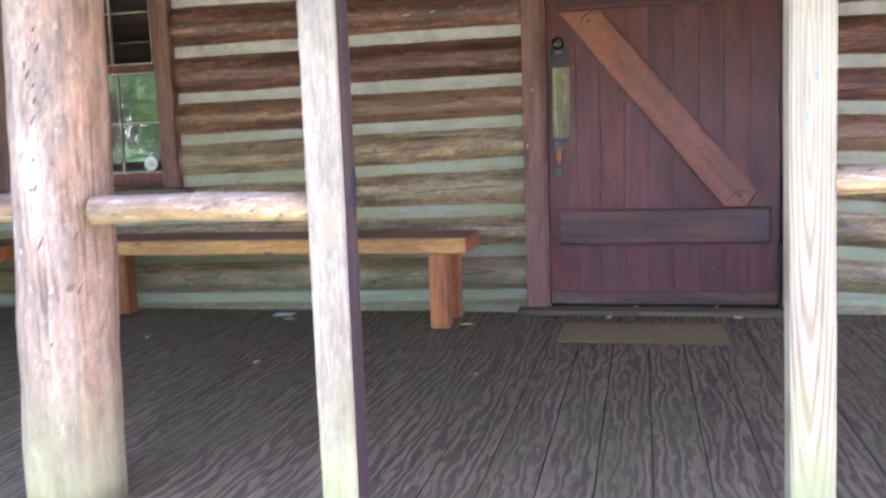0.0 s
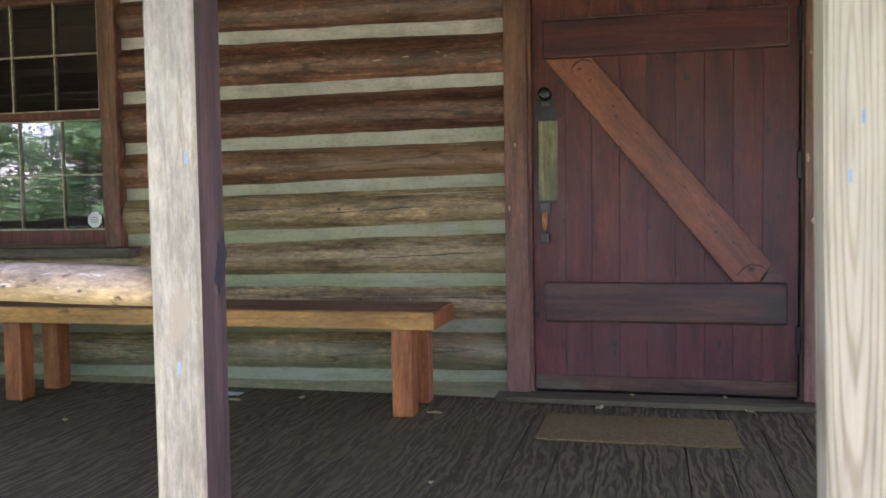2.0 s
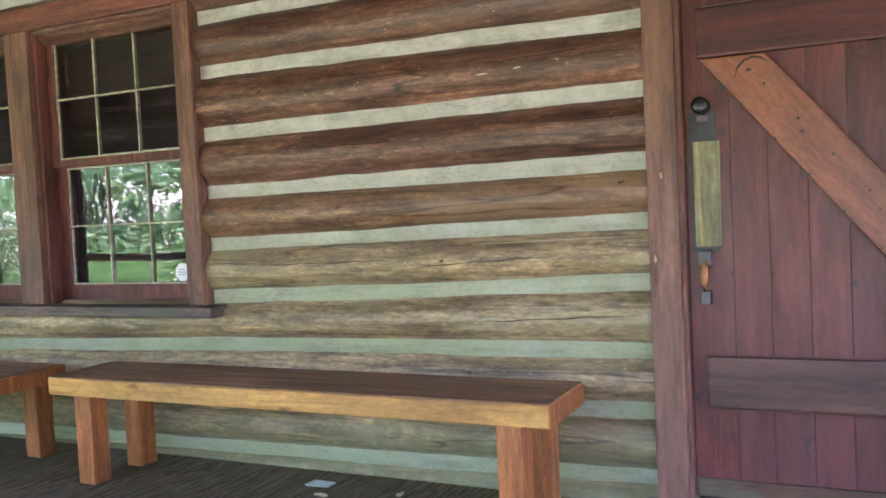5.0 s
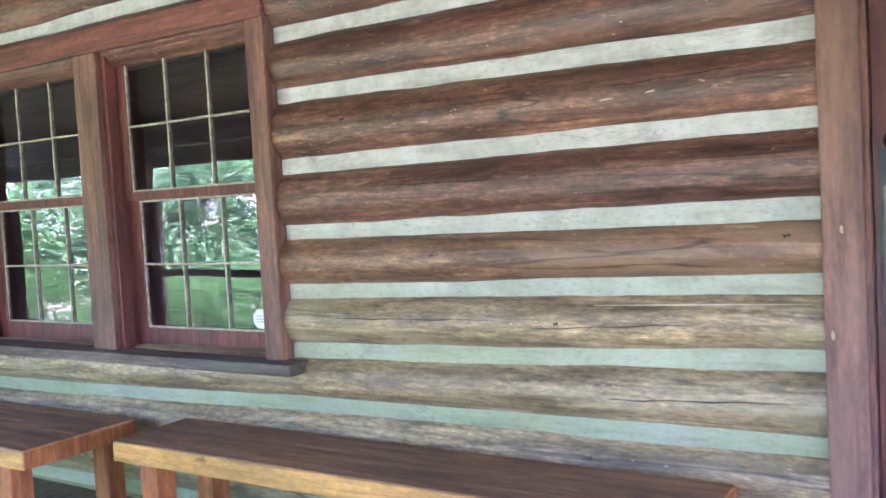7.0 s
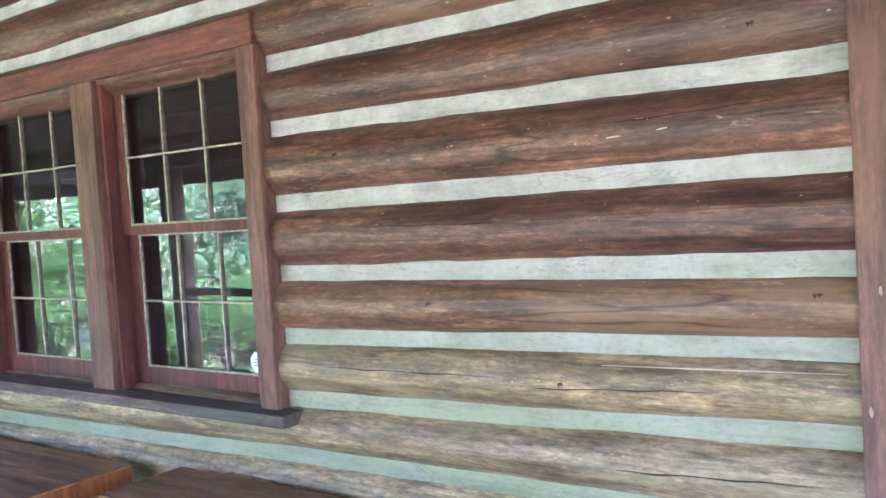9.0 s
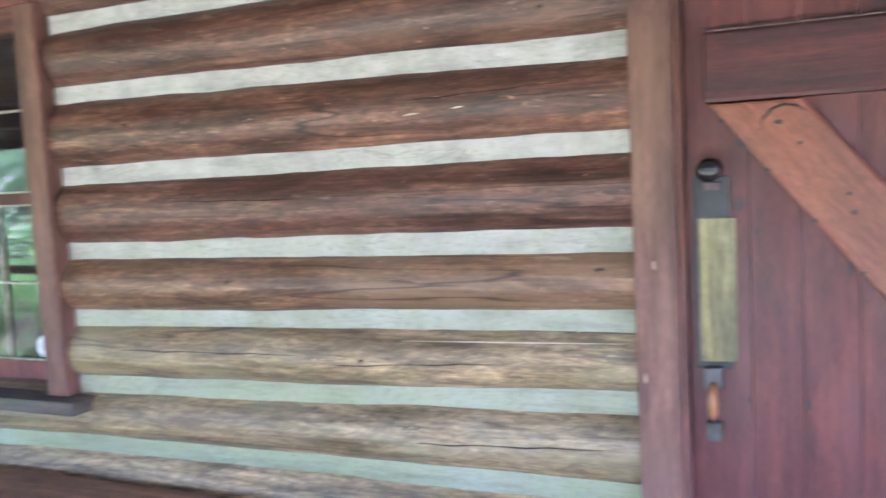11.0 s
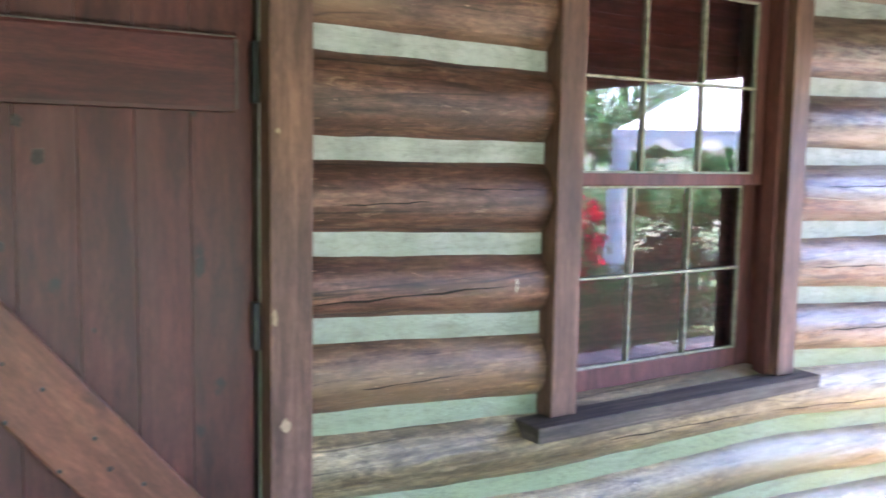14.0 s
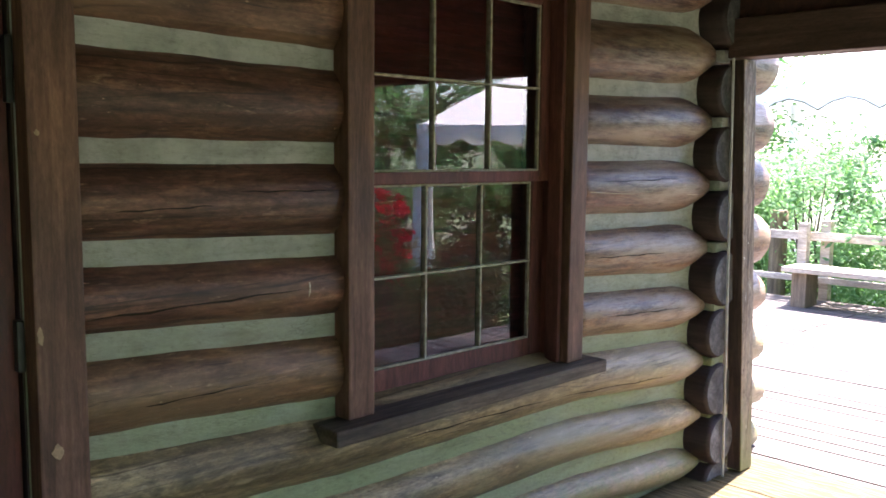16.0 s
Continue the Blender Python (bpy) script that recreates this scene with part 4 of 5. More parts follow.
def window(name, opens, label, slats):
    """A sash window, single or in a pair, with its casing and sill."""
    x0, x1 = opens[0][0], opens[-1][1]
    z0, z1 = WIN_Z
    w = holder(name, (x0 + x1) / 2, 4.31, z0, label, "window", kind="structure")
    for c0, c1 in ((x0 - 0.092, x0), (x1, x1 + 0.088)):
        trim_part("window_frame", box(c0, c1, 4.298, 4.362, z0 + 0.012, z1 - 0.001, 0.005), M_CASING, w)
    for (a0, a1), (b0, b1) in zip(opens, opens[1:]):
        trim_part("mullion", box(a1, b0, 4.298, 4.50, z0 + 0.012, z1 - 0.001, 0.005), M_CASING, w)
    trim_part("window_frame", box(x0 - 0.092, x1 + 0.088, 4.297, 4.362, z1, z1 + 0.105, 0.005), M_CASING_H, w)
    sill = bmesh.new()
    add_box(sill, x0 - 0.175, x1 + 0.165, 4.245, 4.361, z0 - 0.035, z0 + 0.010, 0.006)
    trim_part("window_sill", sill, M_SILL, w, "weathered dark sill board")
    for a, b in opens:
        trim_part("window_sill", box(a + 0.001, b - 0.001, 4.363, 4.49, z0 - 0.02, z0 + 0.008, 0.003), M_SILL, w)
        for s0, s1 in ((a + 0.0003, a + 0.0028), (b - 0.0028, b - 0.0003)):
            trim_part("jamb", box(s0, s1, 4.364, 4.55, z0 + 0.009, z1 - 0.001, 0), M_SASH, w)
        for s0, s1 in ((a + 0.003, a + 0.022), (b - 0.022, b - 0.003)):
            trim_part("stop", box(s0, s1, 4.330, 4.385, z0 + 0.012, z1 - 0.02, 0.004), M_SASH, w)
            trim_part("stop", box(s0, s1 , 4.4525, 4.50, z0 + 0.012, z1 - 0.02, 0.002), M_SASH, w)
        trim_part("stop", box(a + 0.001, b - 0.001, 4.335, 4.386, z1 - 0.02, z1 - 0.0005, 0.003), M_SASH, w)
        sash(w, a + 0.003, b - 0.003, 1.305, z1 - 0.003, 4.388, 0.036)
        sash(w, a + 0.003, b - 0.003, z0 + 0.012, 1.340, 4.420, 0.082)
        blind(a, b, *slats)
    return w


window("window_1", [(-4.55, -3.645), (-3.495, -2.62)], "pair of red-brown sash windows with small panes", (M_BLIND_SHADED, "closed slat blind behind glass, brown darkened for shade"))
window("window_2", [(1.458, 2.345)], "red-brown double-hung sash window with twelve panes", (M_BLIND, "closed red-brown wooden slat blind behind glass"))
st = holder("window_sticker", -2.765, 4.432, 0.80, "small round white sticker inside the window glass", "sticker")
bm = bmesh.new()
bmesh.ops.create_circle(bm, cap_ends=True, segments=8, radius=0.042)
bmesh.ops.rotate(bm, cent=(0, 0, 0), matrix=Matrix.Rotation(radians(90), 3, "X") @ Matrix.Rotation(radians(22.5), 3, "Z"), verts=bm.verts)
ex = bmesh.ops.extrude_face_region(bm, geom=bm.faces[:])
bmesh.ops.translate(bm, vec=(0, 0.0012, 0), verts=[v for v in ex["geom"] if isinstance(v, bmesh.types.BMVert)])
part("disc", bm, M_STICKER, st)
for i, (w, z) in enumerate(((0.034, 0.012), (0.046, 0.0), (0.040, -0.011))):
    part("line", box(-w / 2, w / 2, -0.0022, -0.0012, z - 0.002, z + 0.002, 0), M_INK, st)

# ---- corner board and end beam ----
bm = bmesh.new()
for v in add_box(bm, 3.496, 3.600, 4.195, 4.262, 0.005, 1.795):
    v.co.x -= 0.075 * v.co.z
bmesh.ops.bevel(bm, geom=bm.edges[:], offset=0.004, segments=2, affect="EDGES", profile=0.6)
bm.normal_update()
# the board's left face gets its shade as a dark material
for f in bm.faces:
    f.material_index = 1 if abs(f.normal.x) > 0.8 and f.calc_center_median().x < 3.48 and f.calc_area() > 0.02 else 0
corner = tagged(finish("corner_post", bm, [M_PEELED, M_POST_SIDE]), "narrow upright board against the notched log ends", "post", kind="structure")
part("edge_rod", tube([(3.390 - 0.036 * z, 4.226, z) for z in (0.004, 0.6, 1.2, 1.798)], [0.006] * 4, 8), plain("galvanised_rod", (0.50, 0.49, 0.46), 0.5, 0.2), corner, "thin pale metal rod")
bm = bmesh.new()
add_box(bm, 3.315, 3.45, 4.352, 4.3605, -0.5, 2.6)
for r in range(len(CHINKS) - 1):
    zm = (joint(r, 3.4) + joint(r + 1, 3.4)) / 2
    add_box(bm, 3.335, 3.448, 4.268, 4.344, zm - 0.024, zm + 0.024, 0.020)
tagged(finish("trim_corner", bm, M_CHINK), "lime mortar filling the notched log corner", "trim", kind="structure")
tagged(finish("beam_end", box(3.345, 3.475, 1.62, 4.262, 1.800, 1.960, 0.006), M_BEAM), "dark stained beam under the porch roof", "beam", kind="structure")
tagged(finish("beam_eave", box(-10.0, 3.340, 1.72, 1.86, 1.815, 1.972, 0.006), M_BEAM), "dark stained eave beam on the porch posts", "beam", kind="structure")

# ---- porch ceiling and roof ----
bm = bmesh.new()
yy, k = 1.35, 0
while yy < 4.34:
    z0 = 1.985 + (yy - 1.35) * 0.13
    vs = add_box(bm, -10.2, 3.68, yy, yy + 0.086, z0, z0 + 0.02)
    for v in vs:
        v.co.z += (v.co.y - yy) * 0.13
    yy += 0.091
tagged(finish("ceiling", bm, M_CEIL), "dark red boarded porch ceiling", "ceiling", kind="structure")
bm = bmesh.new()
add_box(bm, 3.385, 3.44, 1.62, 4.262, 1.963, 2.30)
tagged(finish("gable_board", bm, M_CEIL), "dark red boards above the end beam", "trim", kind="structure")
bm = bmesh.new()
for y0, z0, y1, z1 in ((1.25, 2.02, 4.45, 2.45), (4.45, 2.45, 6.7, 3.6), (6.7, 3.6, 9.2, 2.4)):
    vs = [bm.verts.new(c) for c in ((-10.4, y0, z0), (3.72, y0, z0), (3.72, y1, z1), (-10.4, y1, z1), (-10.4, y0, z0 + 0.06), (3.72, y0, z0 + 0.06), (3.72, y1, z1 + 0.06), (-10.4, y1, z1 + 0.06))]
    for q in ((0, 3, 2, 1), (4, 5, 6, 7), (0, 1, 5, 4), (1, 2, 6, 5), (2, 3, 7, 6), (3, 0, 4, 7)):
        bm.faces.new([vs[i] for i in q])
tagged(finish("roof", bm, M_ROOF), "brown shingled cabin roof", "roof", kind="structure")

for z0, z1 in ((1.690, 1.835), (1.838, 2.035)):
    tagged(finish("trim_fascia", box(-10.4, 3.72, 1.225 + (0.0 if z0 > 1.7 else 0.012), 1.249, z0, z1, 0.004), M_CEIL), "dark red fascia board along the porch eave", "trim", kind="structure")

# ---- posts and rails of the porch ----
def square_post(x0, x1, y0, y1, label, face=None):
    p = holder("porch_post", (x0 + x1) / 2, (y0 + y1) / 2, 0.002, label, "post", "porch posts")
    hx, hy = (x1 - x0) / 2, (y1 - y0) / 2
    bm = bmesh.new()
    n = 16
    rings = []
    for i in range(n + 1):
        z = 1.812 * i / n
        wob = 0.002 * noise.noise(Vector((x0 * 9, 1, z * 2)))
        ring = []
        c = 0.006
        for px, py in ((-hx + c, -hy), (hx - c, -hy), (hx, -hy + c), (hx, hy - c), (hx - c, hy), (-hx + c, hy), (-hx, hy - c), (-hx, -hy + c)):
            ring.append(bm.verts.new((px + wob + 0.001 * noise.noise(Vector((px * 50, z * 6, x0))), py, z)))
        rings.append(ring)
    for a, b in zip(rings, rings[1:]):
        for k in range(8):
            f = bm.faces.new((a[k], a[(k + 1) % 8], b[(k + 1) % 8], b[k]))
            # dark material on the back, and on the right side of the plain post
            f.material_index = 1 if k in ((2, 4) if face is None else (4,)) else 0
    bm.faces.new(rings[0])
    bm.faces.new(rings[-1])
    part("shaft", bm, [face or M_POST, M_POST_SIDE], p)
    return p


pl = square_post(-0.795, -0.711, 1.757, 1.846, "bare pine square porch post with one dark side")
pr = square_post(0.188, 0.277, 1.872, 1.961, "bare pine square porch post with bold grain", M_POST_BOLD)
pr.location.x += 0.016
pr.rotation_euler = (0, radians(-0.85), 0)
for p, marks in ((pl, ((0.004, 0.61), (0.026, 0.93))), (pr, ((-0.012, 0.885), (0.006, 0.965)))):
    for mx, mz in marks:
        part("chalk_mark", box(mx - 0.0025, mx + 0.0025, -0.0452, -0.0444, mz - 0.008, mz + 0.010, 0), M_BLUE, p.children[0], "blue chalk mark")

bm = bmesh.new()
rim = [(math.cos(i * 0.4488) * 0.016 * (1 + 0.3 * math.sin(i * 1.7)), math.sin(i * 0.4488) * 0.042 * (1 + 0.25 * math.cos(i * 2.3))) for i in range(14)]
near, far = [bm.verts.new((0.0435, a + 0.022 + c * 0.2, c + 0.766)) for a, c in rim], [bm.verts.new((0.0408, a * 1.05 + 0.022 + c * 0.2, c * 1.05 + 0.766)) for a, c in rim]
bm.faces.new(near)
for i in range(14):
    bm.faces.new((near[i], near[(i + 1) % 14], far[(i + 1) % 14], far[i]))
part("stain", bm, plain("ink_stain", (0.018, 0.018, 0.026), 0.5), pl.children[0], "dark ink stain on the side")

lp = holder("porch_post", -1.455, 1.86, 0.002, "thick peeled round log porch post with pale weathered wood", "post", "porch posts")
bm = bmesh.new()
add_tube(bm, [(-0.035 + 0.045 * z, 0, z) for z in np.linspace(0, 1.81, 24)], [0.118 - 0.006 * z for z in np.linspace(0, 1.81, 24)], 28, True, 0, 0.05)
bm.normal_update()
for f in bm.faces:
    c = f.calc_center_median()
    f.material_index = 1 if 0.81 * f.normal.x + 0.59 * f.normal.y > 0.12 + 0.25 * noise.noise(Vector((c.z * 3, 2, 0))) and abs(f.normal.z) < 0.8 else 0
skin = bvhtree.BVHTree.FromBMesh(bm)
lp_shaft = part("shaft", bm, [M_PEELED, M_PEELED_RED], lp, smooth=True)
for i, (nx, nz) in enumerate(((0.038, 1.14), (0.041, 1.097), (0.016, 1.042), (0.027, 1.017), (0.026, 0.983), (0.016, 0.939), (0.011, 0.853), (0.010, 0.788), (0.007, 0.657), (0.016, 0.423), (0.078, 0.669), (0.074, 0.541))):
    hit, _, _, _ = skin.ray_cast(Vector((nx, -0.5, nz)), Vector((0, 1, 0)))
    k = 0.010 + 0.006 * (i % 3)
    part("nick", tube([(nx - k * 0.5, hit.y + 0.003, nz - k), (nx, hit.y + 0.0005, nz), (nx + k * 0.5, hit.y + 0.003, nz + k)], [0.0012, 0.0034, 0.0012], 6), M_NICK, lp_shaft)


def log_rail(x0, x1, y, z, r, label):
    o = holder("porch_rail", (x0 + x1) / 2, y, z, label, "railing", "porch rails")
    h = (x1 - x0) / 2
    n = max(6, int(h * 16))
    bm = tube([(-h + 2 * h * i / n, 0.004 * math.sin(i * 0.9), 0.006 * math.sin(i * 0.5)) for i in range(n + 1)], [r] * (n + 1), 16, 0.09)
    skin = bvhtree.BVHTree.FromBMesh(bm)
    bar = part("bar", bm, M_PEELED_X, o, smooth=True)
    rnd = random.Random(int(x0 * 100))
    for i in range(int(h * 18)):
        kx, kz, k = rnd.uniform(-h + 0.04, h - 0.04), rnd.uniform(-0.55, 0.75) * r, rnd.uniform(0.006, 0.014)
        hit, _, _, _ = skin.ray_cast(Vector((kx, -0.3, kz)), Vector((0, 1, 0)))
        if hit is not None:
            part("nick", tube([(kx - k, hit.y + 0.003, kz - k * 0.2), (kx, hit.y + 0.0008, kz), (kx + k, hit.y + 0.003, kz + k * 0.3)], [0.0010, 0.0028, 0.0010], 6), M_NICK, bar)
    return o


log_rail(-1.335, -0.797, 1.80, 0.732, 0.032, "peeled log handrail between porch posts")
log_rail(-3.6, -1.548, 1.83, 0.735, 0.034, "peeled log handrail between porch posts")
log_rail(0.279, 2.2, 1.90, 0.757, 0.028, "peeled log handrail between porch posts")
for x in (-9.3, -6.6, -3.7, 2.3, 3.498):
    q = holder("porch_post", x, 1.79 if x < 3 else 1.70, 0.002, "peeled round log porch post", "post", "porch posts")
    part("shaft", tube([(0, 0, z) for z in np.linspace(0, 1.81, 12)], [0.10 if x < 3 else 0.055] * 12, 18, 0.05), M_PEELED, q, smooth=True)
log_rail(-6.49, -3.81, 1.83, 0.735, 0.034, "peeled log handrail between porch posts")

# ---- benches ----
def bench(x0, x1, y0, y1, top, label, tilt=0.0):
    b = holder("bench", (x0 + x1) / 2, (y0 + y1) / 2, 0.002, label, "bench", "benches along the wall")
    hx, hy = (x1 - x0) / 2, (y1 - y0) / 2
    part("seat", box(-hx, hx, -hy, hy, top - 0.076, top - 0.006, 0.005), M_BENCH, b, "honey-coloured plank edge")
    part("seat_board", box(-hx + 0.001, hx - 0.001, -hy + 0.003, hy, top - 0.0055, top, 0.003), M_BENCH_TOP, b, "dark worn sitting surface")
    part("end_board", box(hx + 0.0005, hx + 0.006, -hy + 0.004, hy - 0.004, top - 0.074, top - 0.008, 0.002), M_BENCH_LEG, b, "red-brown end grain")
    for lx in (-hx + 0.135, hx - 0.175):
        for ly in (-hy + 0.004, hy - 0.092):
            part("leg", box(lx, lx + 0.086, ly, ly + 0.086, 0.0, top - 0.0765, 0.005), M_BENCH_LEG, b)
    if tilt:
        b.rotation_euler = (0, 0, radians(tilt))
    return b


bench(-3.005, -0.884, 3.885, 4.235, 0.428, "long honey-coloured wooden bench with dark worn top")
bench(-5.45, -3.27, 3.70, 4.20, 0.412, "wooden bench with dark worn top")

# ---- floor, steps, mat ----
floor = bmesh.new()
add_box(floor, -10.0, 3.64, 1.70, 4.355, -0.16, -0.036)
floor = tagged(finish("floor", floor, M_FLOOR), "dark weathered porch floor of grooved boards", "floor", kind="structure")
steps = holder("steps", -0.26, 1.2, -0.53, "plain wooden steps up to the porch", "steps", kind="structure")
for i, (y0, z) in enumerate(((0.92, -0.353), (1.18, -0.177), (1.38, -0.0))):
    if i < 2:
        trim_part("tread", box(-0.70, 0.18, y0 + 0.3, y0 + (0.575 if i == 0 else 0.515), z - 0.04, z, 0.006), M_FLOOR, steps)
    trim_part("riser", box(-0.69, 0.17, y0 + 0.315, y0 + 0.34, -0.53 if i == 0 else z - 0.176 , z - 0.041, 0.002), M_FLOOR, steps)
mat = tagged(finish("door_mat", box(-0.455, 0.255, 3.655, 4.04, 0.0015, 0.008, 0.003), M_MAT), "flat brown coir door mat on the boards", "mat")
# the two beyond y 4.21 stand for pale paint spots on the threshold
for x, y, s in ((-0.252, 4.17, 0.030), (-0.905, 3.966, 0.032), (-1.55, 4.14, 0.022), (-2.35, 3.6, 0.02), (-1.83, 4.05, 0.03), (0.34, 4.19, 0.022), (-0.126, 4.30, 0.012), (0.25, 4.31, 0.014), (-1.62, 3.2, 0.018), (-0.7, 3.1, 0.014)):
    z = 0.031 if y > 4.21 else 0.0025
    s *= 1.25
    bm = bmesh.new()
    ring = [bm.verts.new((s * math.cos(t) * (1.0 if math.cos(t) > 0 else 0.8), s * 0.45 * math.sin(t), 0.004 + 0.006 * math.cos(2 * t) ** 2)) for t in np.linspace(0, 2 * math.pi, 10, endpoint=False)]
    mid = bm.verts.new((0, 0, 0.001))
    for i in range(10):
        bm.faces.new((ring[i], ring[(i + 1) % 10], mid))
    o = tagged(finish("fallen_leaf", bm, M_DRY), "small dry yellow leaf; the two on the threshold stand for paint spots", "leaf", "fallen leaves")
    o.location, o.rotation_euler = (x, y, z), (0, 0, x * 7)
o = tagged(finish("paper_scrap", box(-0.05, 0.05, -0.03, 0.03, 0, 0.006, 0.002, 0.004), M_PAPER), "pale green crumpled paper scrap on the floor", "litter")
o.location = (-1.904, 4.16, 0.004)

# ---- deck beyond the porch ----
deck = bmesh.new()
add_box(deck, 3.66, 8.6, 1.7, 9.0, -0.2, -0.038)
deck = tagged(finish("deck", deck, M_DECK), "sunlit weathered grey plank deck", "deck", kind="structure")

# ---- fence and seat on the far side of the deck ----
FX = 8.35
fence = holder("fence", FX + 0.25, 5.0, -0.03, "weathered pale post-and-rail fence along the deck", "fence")
for y in (1.63, 3.09, 4.55, 6.01, 7.47):
    trim_part("post", box(FX + 0.06, FX + 0.154, y - 0.02, y + 0.07, -0.035, 0.755, 0.006), M_FENCE, fence)
    trim_part("post", box(FX + 0.2, FX + 0.3, y - 0.19, y - 0.10, -0.035, 0.78, 0.006), M_FENCE, fence)
stump = holder("log_post", FX + 0.75, 6.58, -0.53, "grey-brown weathered log post behind the fence", "post")
part("shaft", tube([(0, 0, z) for z in np.linspace(0, 1.36, 10)], [0.092] * 10, 16, 0.07), M_FENCE_DARK, stump, smooth=True)
trim_part("rail", box(FX + 0.155, FX + 0.199, 0.8, 8.2, 0.585, 0.668, 0.005), M_FENCE, fence)
trim_part("rail", box(FX + 0.155, FX + 0.199, 0.8, 8.2, 0.17, 0.23, 0.005), M_FENCE, fence)
fb = holder("deck_bench", FX - 0.2, 4.4, -0.03, "pale sun-bleached plank bench on the deck", "bench")
trim_part("seat", box(FX - 0.42, FX - 0.02, 2.6, 6.02, 0.325, 0.372, 0.006), M_FENCE, fb)
for y in (2.9, 4.4, 5.87):
    trim_part("leg", box(FX - 0.36, FX - 0.09, y - 0.07, y + 0.07, -0.03, 0.324, 0.006), M_FENCE_DARK, fb)

# ---- ground ----
bm = bmesh.new()
N = 40
def gz(x, y):
    return -0.53 + 0.06 * noise.noise(Vector((x * 0.3, y * 0.3, 0)))
grid = [[bm.verts.new((x, y, gz(x, y) if abs(x) < 25 and abs(y) < 25 and not (-8 < x < 9.5 and -1 < y < 10) else -0.53)) for y in (-1500, -300, -60, *np.linspace(-30, 30, N), 60, 300, 1500)] for x in (-1500, -300, -60, *np.linspace(-30, 30, N), 60, 300, 1500)]
for a, b in zip(grid, grid[1:]):
    for i in range(len(a) - 1):
        bm.faces.new((a[i], b[i], b[i + 1], a[i + 1]))
tagged(finish("ground", bm, M_SOIL, smooth=True), "brown leaf-strewn forest ground", "ground", kind="structure")


# ---- foliage ----
def add_leaves(bm, centre, radius, count, size, rnd, squash=0.8, shell=0.4):
    for _ in range(count):
        v = Vector((rnd.gauss(0, 1), rnd.gauss(0, 1), rnd.gauss(0, 1))).normalized() * radius * (shell + (1 - shell) * rnd.random())
        p = Vector(centre) + Vector((v.x, v.y, v.z * squash))
        d = Vector((rnd.gauss(0, 1), rnd.gauss(0, 1), rnd.gauss(0, 0.7))).normalized()
        u = d.orthogonal().normalized()
        s = size * rnd.uniform(0.6, 1.4)
        up = d.cross(u) * s * 0.12
        a, b = bm.verts.new(p - d * s), bm.verts.new(p + d * s)
        c, e = bm.verts.new(p + u * s * 0.5 + up), bm.verts.new(p - u * s * 0.5 + up)
        bm.faces.new((a, c, b, e))


def tree(name, seed, height, spread, clumps, leaves, size, mat, label, trunk=0.16, low=2):
    rnd = random.Random(seed)
    t = holder(name, 0, 0, 0, label, "tree", "trees round the clearing")
    bm = bmesh.new()
    bend = [(0.25 * math.sin(i * 0.7 + seed) * i / 8, 0.2 * math.cos(i * 0.5 + seed) * i / 8, height * 0.85 * i / 8) for i in range(9)]
    add_tube(bm, bend, [trunk * (1.15 - i * 0.12) for i in range(9)], 10, True, 0, 0.1)
    tips = []
    for i in range(clumps):
        k = rnd.randint(low, 8)
        base = Vector(bend[k])
        ang, out = rnd.uniform(0, 6.28), spread * rnd.uniform(0.35, 1.0) * (1.15 - k / 12)
        tip = base + Vector((math.cos(ang) * out, math.sin(ang) * out, rnd.uniform(0.1, 0.5) * out))
        midp = (base + tip) / 2 + Vector((0, 0, 0.12 * out))
        add_tube(bm, [base, midp, tip], [trunk * 0.35 * (1.1 - k / 10), trunk * 0.18, trunk * 0.06], 6, False)
        tips.append(tip)
    part("trunk", bm, M_BARK, t, smooth=True)
    bm = bmesh.new()
    for tip in tips:
        add_leaves(bm, tip, spread * rnd.uniform(0.22, 0.4), leaves, size, rnd, 0.7, 0.1)
    part("crown", bm, mat, t)
    return t


t1 = tree("tree", 3, 8.5, 3.4, 34, 330, 0.055, M_LEAF, "tall leafy broadleaf tree with dark trunk")
t1.location = (-5.2, -6.0, -0.55)
t2 = tree("tree", 8, 6.2, 2.8, 30, 330, 0.05, M_LEAF_B, "bright green broadleaf tree with slim trunk", 0.10)
t2.location = (-8.5, -4.0, -0.55)
# high-crowned trees added to cast shade on the ground and porch front
t3 = tree("tree", 21, 9.6, 3.3, 40, 330, 0.06, M_LEAF_SHADE, "tall bare-trunked dark tree added to cast shade", 0.15, 4)
t3.location = (7.5, 1.2, -0.55)
for src, x, y, rz in ((t3, 8.2, -6.2, 100), (t3, 1.6, -3.4, 60), (t3, 6.4, -4.0, 220), (t3, 5.6, -7.0, 20), (t1, -10.5, -8.5, 50), (t2, -2.4, -7.5, 120), (t1, 0.8, -9.5, 200), (t2, -12.5, -3.0, 20), (t1, 5.0, -10.5, 90), (t2, 16.8, -5.0, 260), (t1, 13.5, 5.0, 310), (t2, 11.2, 9.8, 150),
                      (t1, -13.5, 2.0, 140), (t2, -6.8, -9.8, 300), (t1, 9.5, -8.5, 30), (t2, 16.4, 1.6, 70), (t1, -4.0, -13.0, 10), (t1, 17.0, 11.0, 80), (t2, 17.6, -2.0, 33), (t1, 13.4, -7.8, 211), (t1, 8.6, -7.2, 140), (t2, 7.2, -6.4, 280)):
    copy_thing(src, pose(x, y, -0.55, 0, 0, rz))


